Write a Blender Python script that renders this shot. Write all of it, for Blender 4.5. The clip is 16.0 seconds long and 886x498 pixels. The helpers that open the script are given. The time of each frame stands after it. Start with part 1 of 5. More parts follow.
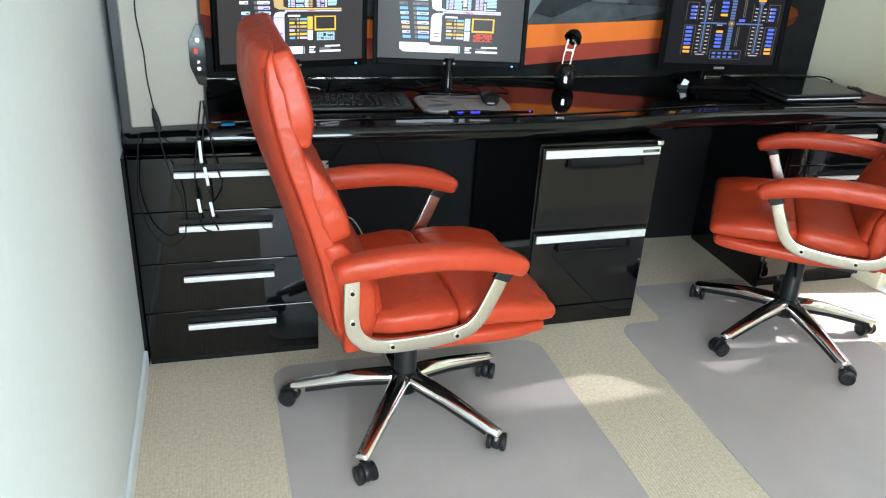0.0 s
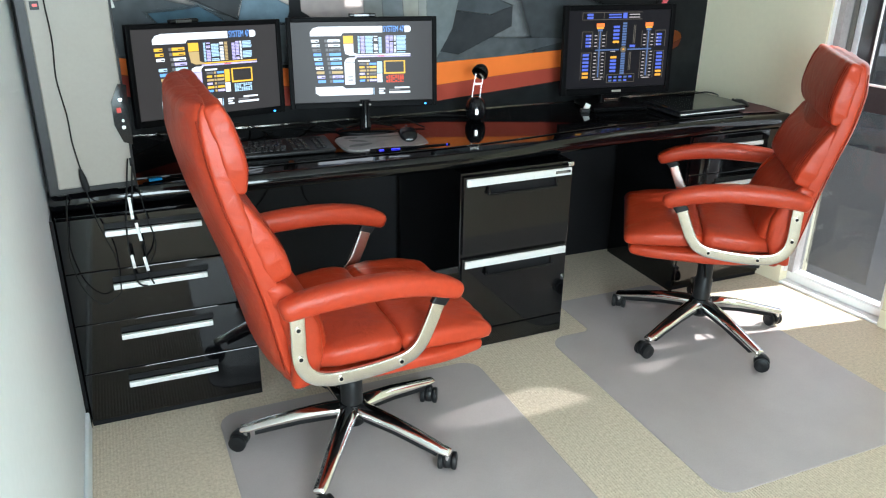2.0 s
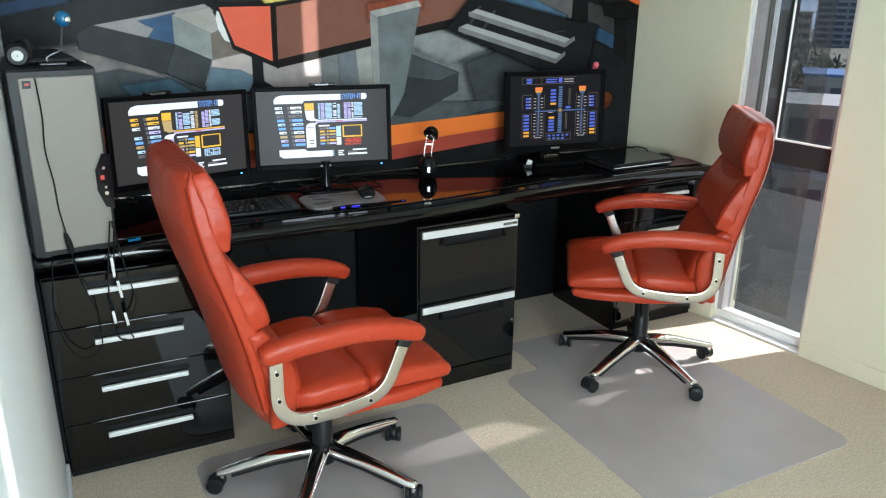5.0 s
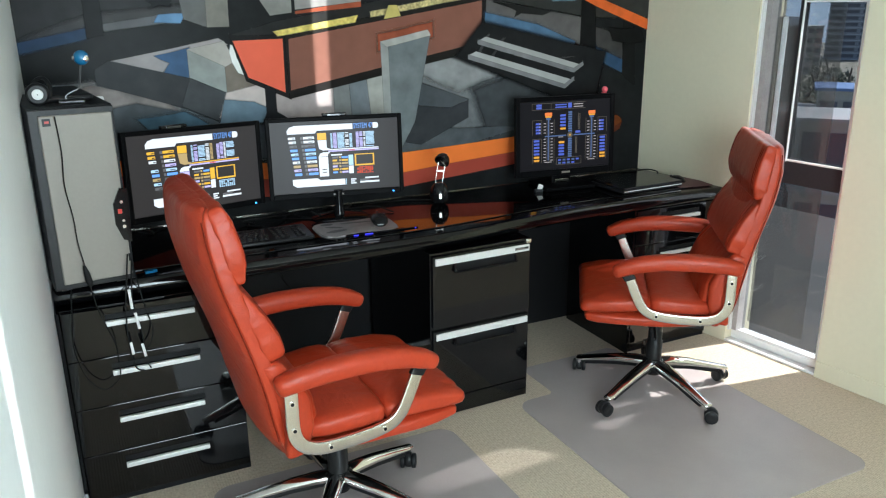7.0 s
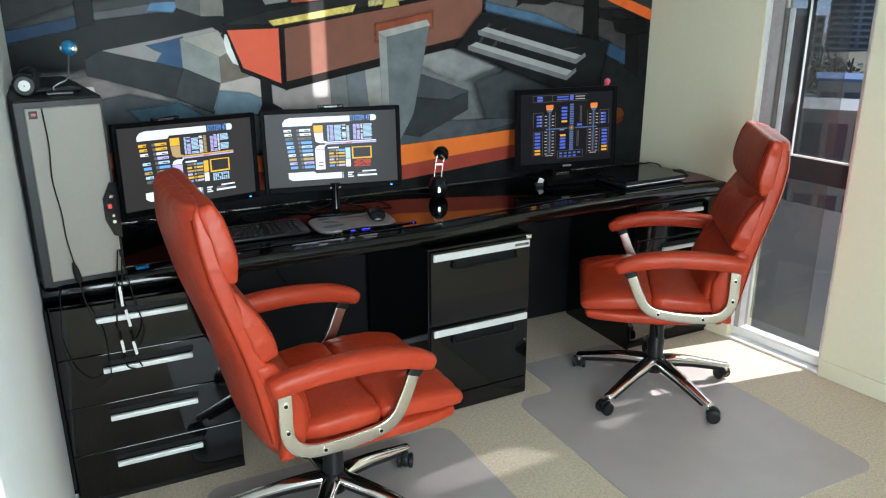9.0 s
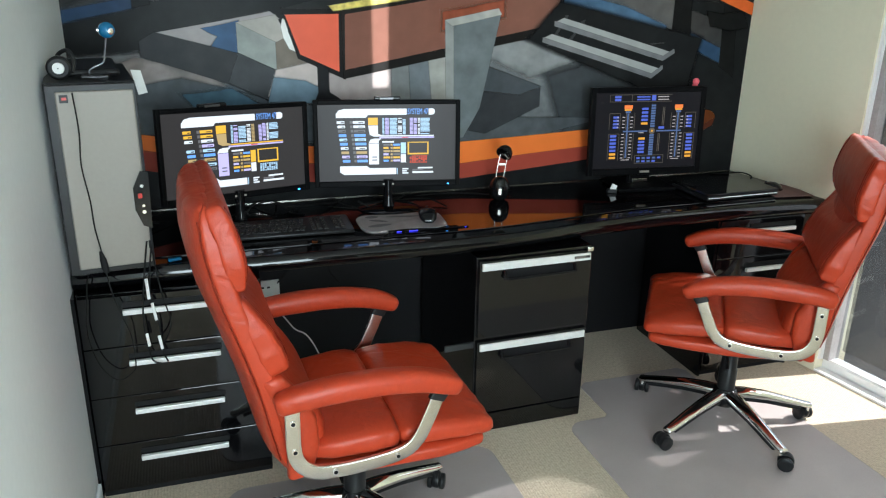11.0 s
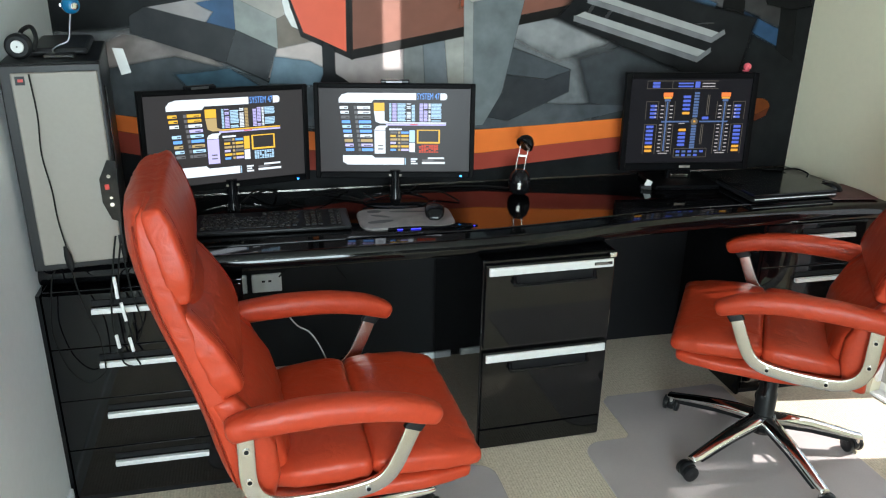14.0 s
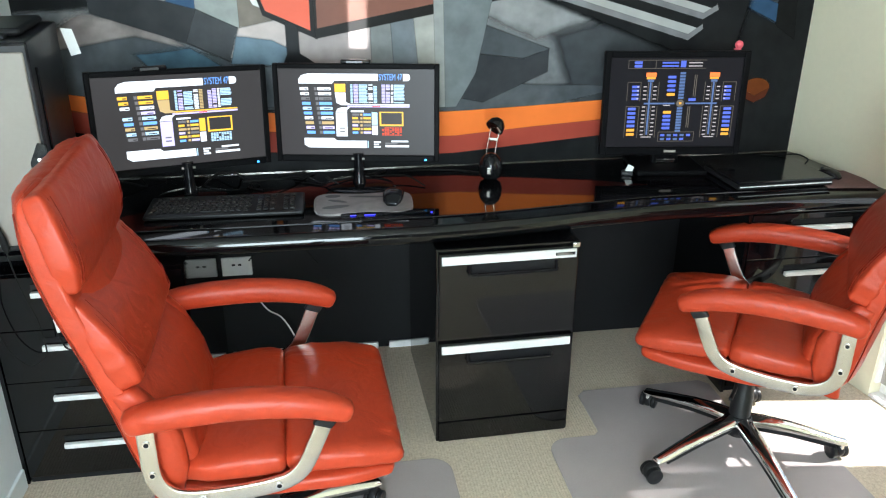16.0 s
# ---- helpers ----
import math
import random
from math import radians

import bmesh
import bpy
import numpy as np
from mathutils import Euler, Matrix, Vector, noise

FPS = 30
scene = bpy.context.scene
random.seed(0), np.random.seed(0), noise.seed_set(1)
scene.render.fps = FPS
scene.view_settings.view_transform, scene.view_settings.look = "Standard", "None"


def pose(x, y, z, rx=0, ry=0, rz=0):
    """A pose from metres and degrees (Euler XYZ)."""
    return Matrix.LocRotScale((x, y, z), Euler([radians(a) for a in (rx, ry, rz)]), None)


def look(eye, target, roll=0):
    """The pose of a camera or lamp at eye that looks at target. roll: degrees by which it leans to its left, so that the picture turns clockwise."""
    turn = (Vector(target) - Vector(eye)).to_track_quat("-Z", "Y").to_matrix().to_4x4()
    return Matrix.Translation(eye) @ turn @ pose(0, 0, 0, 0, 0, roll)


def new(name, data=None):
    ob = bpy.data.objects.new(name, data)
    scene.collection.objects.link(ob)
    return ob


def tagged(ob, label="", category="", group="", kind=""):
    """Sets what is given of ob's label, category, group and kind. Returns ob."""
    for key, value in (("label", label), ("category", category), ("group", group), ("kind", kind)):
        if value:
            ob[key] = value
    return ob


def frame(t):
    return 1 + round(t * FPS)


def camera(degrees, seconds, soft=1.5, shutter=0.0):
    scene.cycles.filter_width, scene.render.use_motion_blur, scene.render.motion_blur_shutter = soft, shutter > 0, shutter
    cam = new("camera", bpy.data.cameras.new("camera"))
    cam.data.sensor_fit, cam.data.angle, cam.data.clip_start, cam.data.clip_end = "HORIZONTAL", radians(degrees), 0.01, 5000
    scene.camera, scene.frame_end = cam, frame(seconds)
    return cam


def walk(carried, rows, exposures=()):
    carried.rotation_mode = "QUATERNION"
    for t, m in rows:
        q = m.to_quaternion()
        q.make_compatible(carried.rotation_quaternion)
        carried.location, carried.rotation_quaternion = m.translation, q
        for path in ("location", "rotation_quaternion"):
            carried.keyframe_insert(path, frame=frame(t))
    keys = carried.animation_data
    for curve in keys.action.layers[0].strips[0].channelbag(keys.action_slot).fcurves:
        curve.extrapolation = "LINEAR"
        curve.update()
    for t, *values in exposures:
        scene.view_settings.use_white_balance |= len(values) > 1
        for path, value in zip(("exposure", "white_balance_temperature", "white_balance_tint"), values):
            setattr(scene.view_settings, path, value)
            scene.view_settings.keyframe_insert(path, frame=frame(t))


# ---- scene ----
cam = camera(59.1, 16.0, 1.15)
PATH = [
    (0, (0.028, -0.313, 1.499), (0.541, 1.416, 0.635), 3.6),
    (0.5, (0.027, -0.352, 1.507), (0.524, 1.409, 0.699), 3.1),
    (1, (0.003, -0.376, 1.515), (0.569, 1.359, 0.697), 1.1),
    (1.5, (-0.019, -0.382, 1.507), (0.639, 1.325, 0.699), 1.2),
    (2, (-0.042, -0.397, 1.521), (0.674, 1.304, 0.749), 0.8),
    (2.5, (-0.06, -0.435, 1.535), (0.719, 1.25, 0.791), 0.8),
    (3, (-0.131, -0.48, 1.546), (0.692, 1.196, 0.829), -0.4),
    (3.5, (-0.159, -0.524, 1.58), (0.691, 1.141, 0.869), -0.1),
    (4, (-0.163, -0.558, 1.586), (0.694, 1.114, 0.899), 1.0),
    (6.5, (-0.168, -0.591, 1.631), (0.672, 1.118, 1.019), -0.3),
    (7, (-0.168, -0.596, 1.634), (0.663, 1.12, 1.031), -0.5),
    (7.5, (-0.17, -0.595, 1.635), (0.659, 1.123, 1.035), -0.3),
    (8, (-0.169, -0.597, 1.634), (0.655, 1.12, 1.023), 0.3),
    (8.5, (-0.153, -0.593, 1.637), (0.648, 1.131, 1.017), -0.0),
    (9, (-0.137, -0.538, 1.642), (0.692, 1.169, 1.011), -0.2),
    (9.5, (-0.118, -0.478, 1.638), (0.705, 1.228, 0.996), -2.1),
    (10, (-0.053, -0.43, 1.641), (0.639, 1.326, 0.98), -1.3),
    (10.2, (-0.016, -0.421, 1.646), (0.627, 1.356, 0.992), 0.3),
    (12.3, (0.246, -0.367, 1.659), (0.793, 1.427, 0.964), 0.4),
    (12.5, (0.259, -0.333, 1.659), (0.814, 1.456, 0.959), 0.1),
    (13, (0.263, -0.25, 1.659), (0.823, 1.525, 0.927), -1.4),
    (13.5, (0.302, -0.226, 1.653), (0.85, 1.553, 0.921), -1.0),
    (14, (0.372, -0.204, 1.652), (0.804, 1.606, 0.92), 1.1),
    (14.5, (0.457, -0.191, 1.657), (0.826, 1.628, 0.912), 0.4),
    (15, (0.559, -0.184, 1.655), (0.907, 1.637, 0.906), -0.3),
    (15.5, (0.641, -0.177, 1.655), (0.965, 1.645, 0.895), -0.2),
    (16, (0.714, -0.172, 1.649), (0.997, 1.645, 0.864), 0.2),
]
walk(cam, [(t, look(eye, target, roll)) for t, eye, target, roll in PATH],
     [(0, 1.26, 6200, 8), (2, 1.2, 6200, 8), (3.5, 0.94, 6200, 8), (7, 0.78, 6250, 8), (10, 0.76, 6250, 8), (13, 0.9, 6300, 8), (14.2, 0.92, 6300, 8), (15.2, 1.22, 6250, 8), (16, 1.36, 6250, 8)])

# world, sun, large lights and exposure
world = bpy.data.worlds.new("world")
scene.world = world
world.use_nodes = True
wn = world.node_tree
sky = wn.nodes.new("ShaderNodeTexSky")
sky.sky_type, sky.sun_disc = "NISHITA", False
SUN_WAY = Vector((-1.0, 0.14, -1.2)).normalized()
sky.sun_elevation = math.asin(-SUN_WAY.z)
sky.sun_rotation = math.atan2(-SUN_WAY.x, -SUN_WAY.y)
wn.links.new(sky.outputs[0], wn.nodes["Background"].inputs[0])
wn.nodes["Background"].inputs[1].default_value = 0.12
sun_data = bpy.data.lights.new("sun", "SUN")
sun_data.energy, sun_data.angle, sun_data.color = 5.0, radians(0.5), (1.0, 0.97, 0.93)
sun = new("sun", sun_data)
sun.matrix_world = Matrix.Translation((3.5, 1.0, 6)) @ SUN_WAY.to_track_quat("-Z", "Y").to_matrix().to_4x4()


def area(name, m, sx, sy, power, color):
    data = bpy.data.lights.new(name, "AREA")
    data.shape, data.size, data.size_y, data.energy, data.color = "RECTANGLE", sx, sy, power, color
    ob = new(name, data)
    ob.matrix_world = m
    return ob


# daylight area lamps: at an assumed, unseen door behind the camera, and in the window
area("daylight_door", look((0.42, -1.74, 1.2), (0.55, 2.0, 0.75)), 1.1, 2.0, 64, (0.81, 0.95, 1.0))
area("daylight_window", look((2.695, 1.82, 0.88), (1.0, 1.5, 0.3)), 0.4, 1.5, 1.5, (0.9, 0.96, 1.0))


# materials
def mat(name, color, rough=0.5, metal=0.0, var=0.12, scale=6.0, fine=90.0, bump=0.05, bump_scale=300.0, coat=0.0, dist=0.002, spec=0.5, rvar=0.08, alpha=1.0):
    m = bpy.data.materials.new(name)
    m.use_nodes = True
    nt = m.node_tree
    p = nt.nodes["Principled BSDF"]
    tc = nt.nodes.new("ShaderNodeTexCoord")
    big, small, relief = (nt.nodes.new("ShaderNodeTexNoise") for _ in range(3))
    for node, s, d in ((big, scale, 4), (small, fine, 3), (relief, bump_scale, 2)):
        node.inputs["Scale"].default_value, node.inputs["Detail"].default_value = s, d
        nt.links.new(tc.outputs["Object"], node.inputs["Vector"])
    add = nt.nodes.new("ShaderNodeMath")
    add.operation = "ADD"
    nt.links.new(big.outputs["Fac"], add.inputs[0])
    nt.links.new(small.outputs["Fac"], add.inputs[1])
    to = nt.nodes.new("ShaderNodeMapRange")
    to.inputs[1].default_value, to.inputs[2].default_value = 0.6, 1.4
    nt.links.new(add.outputs[0], to.inputs[0])
    mix = nt.nodes.new("ShaderNodeMix")
    mix.data_type = "RGBA"
    mix.inputs[6].default_value = (*[c * (1 - var) for c in color], 1)
    mix.inputs[7].default_value = (*[min(1, c * (1 + var)) for c in color], 1)
    nt.links.new(to.outputs[0], mix.inputs[0])
    nt.links.new(mix.outputs[2], p.inputs["Base Color"])
    rr = nt.nodes.new("ShaderNodeMapRange")
    rr.inputs[3].default_value, rr.inputs[4].default_value = max(0.01, rough - rvar * rough * 2), min(1, rough + rvar * rough * 2)
    nt.links.new(big.outputs["Fac"], rr.inputs[0])
    nt.links.new(rr.outputs[0], p.inputs["Roughness"])
    p.inputs["Metallic"].default_value = metal
    p.inputs["Specular IOR Level"].default_value = spec
    p.inputs["Coat Weight"].default_value = coat
    p.inputs["Coat Roughness"].default_value = 0.06
    p.inputs["Alpha"].default_value = alpha
    b = nt.nodes.new("ShaderNodeBump")
    b.inputs["Strength"].default_value, b.inputs["Distance"].default_value = bump, dist
    nt.links.new(relief.outputs["Fac"], b.inputs["Height"])
    nt.links.new(b.outputs[0], p.inputs["Normal"])
    return m


def glow(name, color, strength):
    m = bpy.data.materials.new(name)
    m.use_nodes = True
    p = m.node_tree.nodes["Principled BSDF"]
    p.inputs["Base Color"].default_value = (0.01, 0.01, 0.012, 1)
    p.inputs["Roughness"].default_value = 0.3
    p.inputs["Specular IOR Level"].default_value = 0.15
    p.inputs["Emission Color"].default_value = (*color, 1)
    p.inputs["Emission Strength"].default_value = strength * 0.68
    return m


def carpet_material():
    m = mat("ribbed_carpet", (0.58, 0.49, 0.38), 0.95, var=0.26, scale=90, fine=260, bump=0.5, bump_scale=520, dist=0.003, spec=0.1)
    nt = m.node_tree
    tc = nt.nodes.new("ShaderNodeTexCoord")
    wave = nt.nodes.new("ShaderNodeTexWave")
    wave.bands_direction = "X"
    wave.inputs["Scale"].default_value, wave.inputs["Distortion"].default_value = 32, 1.2
    wave.inputs["Detail"].default_value, wave.inputs["Detail Scale"].default_value = 2, 3
    nt.links.new(tc.outputs["Object"], wave.inputs["Vector"])
    b = nt.nodes.new("ShaderNodeBump")
    b.inputs["Strength"].default_value, b.inputs["Distance"].default_value = 0.28, 0.004
    nt.links.new(wave.outputs["Fac"], b.inputs["Height"])
    old = [n for n in nt.nodes if n.type == "BUMP" and n != b][0]
    nt.links.new(old.outputs[0], b.inputs["Normal"])
    nt.links.new(b.outputs[0], nt.nodes["Principled BSDF"].inputs["Normal"])
    return m


def leather_material(name, color):
    m = mat(name, color, 0.37, var=0.1, scale=5, fine=60, bump=0.12, bump_scale=520, dist=0.0015, spec=0.32)
    nt = m.node_tree
    tc = nt.nodes.new("ShaderNodeTexCoord")
    crease = nt.nodes.new("ShaderNodeTexNoise")
    crease.inputs["Scale"].default_value, crease.inputs["Detail"].default_value, crease.inputs["Distortion"].default_value = 13, 3, 1.1
    nt.links.new(tc.outputs["Object"], crease.inputs["Vector"])
    b = nt.nodes.new("ShaderNodeBump")
    b.inputs["Strength"].default_value, b.inputs["Distance"].default_value = 0.4, 0.01
    ridge = nt.nodes.new("ShaderNodeTexNoise")
    ridge.inputs["Scale"].default_value, ridge.inputs["Detail"].default_value, ridge.inputs["Distortion"].default_value = 9, 2, 2.2
    stretch = nt.nodes.new("ShaderNodeMapping")
    stretch.inputs["Scale"].default_value = (4.5, 0.8, 1.6)
    nt.links.new(tc.outputs["Object"], stretch.inputs[0])
    nt.links.new(stretch.outputs[0], ridge.inputs["Vector"])
    both = nt.nodes.new("ShaderNodeMath")
    both.operation = "MULTIPLY_ADD"
    both.inputs[1].default_value = 0.08
    nt.links.new(ridge.outputs["Fac"], both.inputs[0])
    nt.links.new(crease.outputs["Fac"], both.inputs[2])
    nt.links.new(both.outputs[0], b.inputs["Height"])
    old = [n for n in nt.nodes if n.type == "BUMP" and n != b][0]
    nt.links.new(old.outputs[0], b.inputs["Normal"])
    nt.links.new(b.outputs[0], nt.nodes["Principled BSDF"].inputs["Normal"])
    return m


def glass_material(name, tint, see):
    m = bpy.data.materials.new(name)
    m.use_nodes = True
    nt = m.node_tree
    nt.nodes.remove(nt.nodes["Principled BSDF"])
    out = nt.nodes["Material Output"]
    clear, shine, mix = nt.nodes.new("ShaderNodeBsdfTransparent"), nt.nodes.new("ShaderNodeBsdfGlossy"), nt.nodes.new("ShaderNodeMixShader")
    clear.inputs[0].default_value = (*tint, 1)
    shine.inputs[1].default_value = 0.02
    fres = nt.nodes.new("ShaderNodeFresnel")
    fres.inputs[0].default_value = see
    nt.links.new(fres.outputs[0], mix.inputs[0])
    nt.links.new(clear.outputs[0], mix.inputs[1])
    nt.links.new(shine.outputs[0], mix.inputs[2])
    nt.links.new(mix.outputs[0], out.inputs[0])
    return m


def screen_mesh_material(name, color, see):
    m = bpy.data.materials.new(name)
    m.use_nodes = True
    nt = m.node_tree
    p = nt.nodes["Principled BSDF"]
    p.inputs["Base Color"].default_value = (*color, 1)
    p.inputs["Roughness"].default_value = 0.8
    p.inputs["Alpha"].default_value = 1 - see
    return m


M_CARPET = carpet_material()
M_WHITE_WALL = mat("white_wall_paint", (0.72, 0.76, 0.765), 0.7, var=0.03, scale=2, fine=40, bump=0.06, bump_scale=180)
M_CREAM_WALL = mat("cream_wall_paint", (0.74, 0.685, 0.52), 0.75, var=0.03, scale=2, fine=40, bump=0.06, bump_scale=180)
M_CEILING = mat("ceiling_paint", (0.8, 0.8, 0.78), 0.8, var=0.03)
M_SKIRT = mat("gloss_trim_paint", (0.74, 0.685, 0.52), 0.6, var=0.03)
M_LACQUER = mat("black_gloss_lacquer", (0.003, 0.003, 0.0035), 0.05, var=0.2, bump=0.008, bump_scale=25, spec=0.5)
M_FRONT = mat("black_gloss_drawer_front", (0.003, 0.003, 0.0035), 0.045, var=0.2, bump=0.014, bump_scale=8, dist=0.004, spec=0.5)
M_STEEL_BLACK = mat("black_enamelled_steel", (0.003, 0.003, 0.0035), 0.05, var=0.2, bump=0.035, bump_scale=5, dist=0.006, spec=0.55)
# near-black; on slot strips and recess plates it paints the hollow's shade
M_DARK = mat("near_black", (0.008, 0.008, 0.009), 0.5, spec=0.2)
M_PLASTIC = mat("black_plastic", (0.012, 0.012, 0.013), 0.38, var=0.2, bump=0.05, bump_scale=500, spec=0.28)
M_BEZEL = mat("matt_black_bezel", (0.004, 0.004, 0.0045), 0.45, var=0.1, bump=0.02, spec=0.05)
M_PLASTIC_GLOSS = mat("piano_black_plastic", (0.007, 0.007, 0.008), 0.09, var=0.1, bump=0.0, spec=0.3)
M_ALU = mat("white_aluminium_strip", (0.78, 0.78, 0.77), 0.35, metal=0.25, var=0.05)
M_SATIN = mat("satin_nickel", (0.72, 0.69, 0.63), 0.24, metal=1.0, var=0.05, bump=0.01)
M_DULL = mat("dull_grey_metal", (0.12, 0.12, 0.125), 0.3, metal=1.0, var=0.1, bump=0.0)
M_CHROME = mat("polished_chrome", (0.9, 0.89, 0.87), 0.09, metal=1.0, var=0.04, bump=0.0)
M_LEATHER = leather_material("red_orange_leather", (0.425, 0.044, 0.0155))
M_SEAM = mat("red_seam", (0.2, 0.017, 0.006), 0.6, spec=0.1)
M_VINYL = mat("grey_vinyl_mat", (0.54, 0.475, 0.465), 0.36, var=0.1, scale=5, fine=320, bump=0.16, bump_scale=16, dist=0.004, spec=0.4, alpha=0.68)
M_PUTTY = mat("putty_grey_plastic", (0.25, 0.222, 0.19), 0.45, var=0.04, bump=0.05)
M_CABLE = mat("black_cable_rubber", (0.006, 0.006, 0.006), 0.6, spec=0.15)
M_WHITE_PLASTIC = mat("white_plastic", (0.75, 0.75, 0.73), 0.35, var=0.03)
M_BLUE = mat("blue_shell_plastic", (0.01, 0.14, 0.3), 0.15, var=0.1, coat=0.5)
M_RED_BTN = mat("red_button", (0.6, 0.03, 0.02), 0.35)
M_PINK = mat("pink_foam", (0.85, 0.13, 0.17), 0.6)
M_PAD = mat("grey_mousepad_print", (0.22, 0.2, 0.2), 0.35, var=0.35, scale=9, fine=30)
M_PAD_DARK = mat("dark_pad_print", (0.05, 0.05, 0.055), 0.4)
M_REDPAD = mat("red_grey_pad", (0.14, 0.07, 0.065), 0.7, var=0.3, scale=14)
M_FRAME_DARK = mat("dark_aluminium_frame", (0.035, 0.035, 0.038), 0.5, spec=0.2)
M_FRAME_WHITE = mat("white_window_frame", (0.8, 0.8, 0.8), 0.35, var=0.03)
M_GREY_ALU = mat("grey_aluminium", (0.36, 0.335, 0.33), 0.7, var=0.15, scale=20)
M_PALE_ALU = mat("pale_aluminium", (0.6, 0.63, 0.66), 0.7)
M_TINT = glass_material("tinted_window_glass", (0.7, 0.715, 0.72), 1.3)
M_CLEAR = glass_material("clear_glass", (0.9, 0.92, 0.92), 1.4)
M_SIDE_MESH = screen_mesh_material("grey_side_mesh", (0.3, 0.28, 0.275), 0.45)
M_MESH = screen_mesh_material("insect_mesh", (0.13, 0.12, 0.11), 0.66)


# mesh helpers
def part(name, bm, material, parent=None, label="", smooth=False, angle=40):
    me = bpy.data.meshes.new(name)
    bmesh.ops.recalc_face_normals(bm, faces=bm.faces)
    bm.to_mesh(me)
    bm.free()
    mats = material if isinstance(material, (list, tuple)) else [material]
    for one in mats:
        me.materials.append(one)
    if smooth:
        me.polygons.foreach_set("use_smooth", [True] * len(me.polygons))
        me.set_sharp_from_angle(angle=radians(angle))
    ob = new(name, me)
    if parent:
        ob.parent = parent
    if label:
        ob["label"] = label
    return ob


def thing(name, m, label, category, group="", kind=""):
    ob = new(name)
    ob.empty_display_size = 0.05
    ob.matrix_world = m
    return tagged(ob, label, category, group, kind)


def box(x0, x1, y0, y1, z0, z1, bevel=0.0, seg=2, bm=None):
    one = bmesh.new()
    bmesh.ops.create_cube(one, size=1)
    for v in one.verts:
        v.co = Vector(((x0 + x1) / 2 + v.co.x * (x1 - x0), (y0 + y1) / 2 + v.co.y * (y1 - y0), (z0 + z1) / 2 + v.co.z * (z1 - z0)))
    if bevel:
        bmesh.ops.bevel(one, geom=one.edges[:], offset=bevel, segments=seg, affect="EDGES", profile=0.5)
    return one if bm is None else merge(bm, one)


def merge(bm, one, m=None):
    me = bpy.data.meshes.new("tmp")
    if m is not None:
        one.transform(m)
    one.to_mesh(me)
    one.free()
    bm.from_mesh(me)
    bpy.data.meshes.remove(me)
    return bm


def cyl(r, z0, z1, n=24, r2=None, bevel=0.0, x=0, y=0):
    bm = bmesh.new()
    bmesh.ops.create_cone(bm, cap_ends=True, segments=n, radius1=r, radius2=r if r2 is None else r2, depth=z1 - z0)
    if bevel:
        rims = [e for e in bm.edges if abs(e.verts[0].co.z - e.verts[1].co.z) < 1e-6]
        bmesh.ops.bevel(bm, geom=rims, offset=bevel, segments=2, affect="EDGES", profile=0.5)
    bmesh.ops.translate(bm, verts=bm.verts, vec=(x, y, (z0 + z1) / 2))
    return bm


def moved(m, bm):
    bm.transform(m)
    return bm


def turned(profile, n=32, arc=2 * math.pi):
    """A solid of revolution about z from (radius, height) pairs."""
    bm = bmesh.new()
    rings = []
    for r, z in profile:
        if r < 1e-5:
            rings.append([bm.verts.new((0, 0, z))])
        else:
            rings.append([bm.verts.new((r * math.cos(arc * k / n), r * math.sin(arc * k / n), z)) for k in range(n)])
    for a, b in zip(rings, rings[1:]):
        for k in range(n):
            j = (k + 1) % n
            if len(a) == 1 and len(b) > 1:
                bm.faces.new((a[0], b[k], b[j]))
            elif len(b) == 1 and len(a) > 1:
                bm.faces.new((a[k], a[j], b[0]))
            elif len(a) > 1:
                bm.faces.new((a[k], a[j], b[j], b[k]))
    return bm


def loft(secs, n=28, round_end=0.0):
    """Sections (centre, half-width vector, half-height vector, exponent) skinned into one closed body."""
    secs = [(Vector(c), Vector(a), Vector(b), e) for c, a, b, e in secs]
    if round_end:
        def tip(c, a, b, e, d):
            rows = []
            for k in (30, 60, 85):
                s, q = math.sin(radians(k)), 1 - math.cos(radians(k))
                fa, fb = max(0.05, 1 - round_end * q / a.length), max(0.05, 1 - round_end * q / b.length)
                rows.append((c + d * round_end * s, a * fa, b * fb, e))
            return rows
        first = tip(*secs[0], (secs[0][0] - secs[1][0]).normalized())
        last = tip(*secs[-1], (secs[-1][0] - secs[-2][0]).normalized())
        secs = first[::-1] + secs + last
    bm = bmesh.new()
    rings = []
    for c, a, b, e in secs:
        ring = []
        for k in range(n):
            w = 2 * math.pi * (k + 0.5) / n
            cw, sw = math.cos(w), math.sin(w)
            ring.append(bm.verts.new(c + a * math.copysign(abs(cw) ** (2 / e), cw) + b * math.copysign(abs(sw) ** (2 / e), sw)))
        rings.append(ring)
    for r, s in zip(rings, rings[1:]):
        for k in range(n):
            bm.faces.new((r[k], r[(k + 1) % n], s[(k + 1) % n], s[k]))
    bm.faces.new(rings[0])
    bm.faces.new(rings[-1][::-1])
    return bm


def smooth_line(points, per=6):
    """A Catmull-Rom line through points."""
    pts = [Vector(p) for p in points]
    pts = [2 * pts[0] - pts[1]] + pts + [2 * pts[-1] - pts[-2]]
    out = []
    for a, b, c, d in zip(pts, pts[1:], pts[2:], pts[3:]):
        for k in range(per):
            t = k / per
            out.append(0.5 * ((2 * b) + (c - a) * t + (2 * a - 5 * b + 4 * c - d) * t * t + (3 * b - a - 3 * c + d) * t ** 3))
    return out + [pts[-2]]


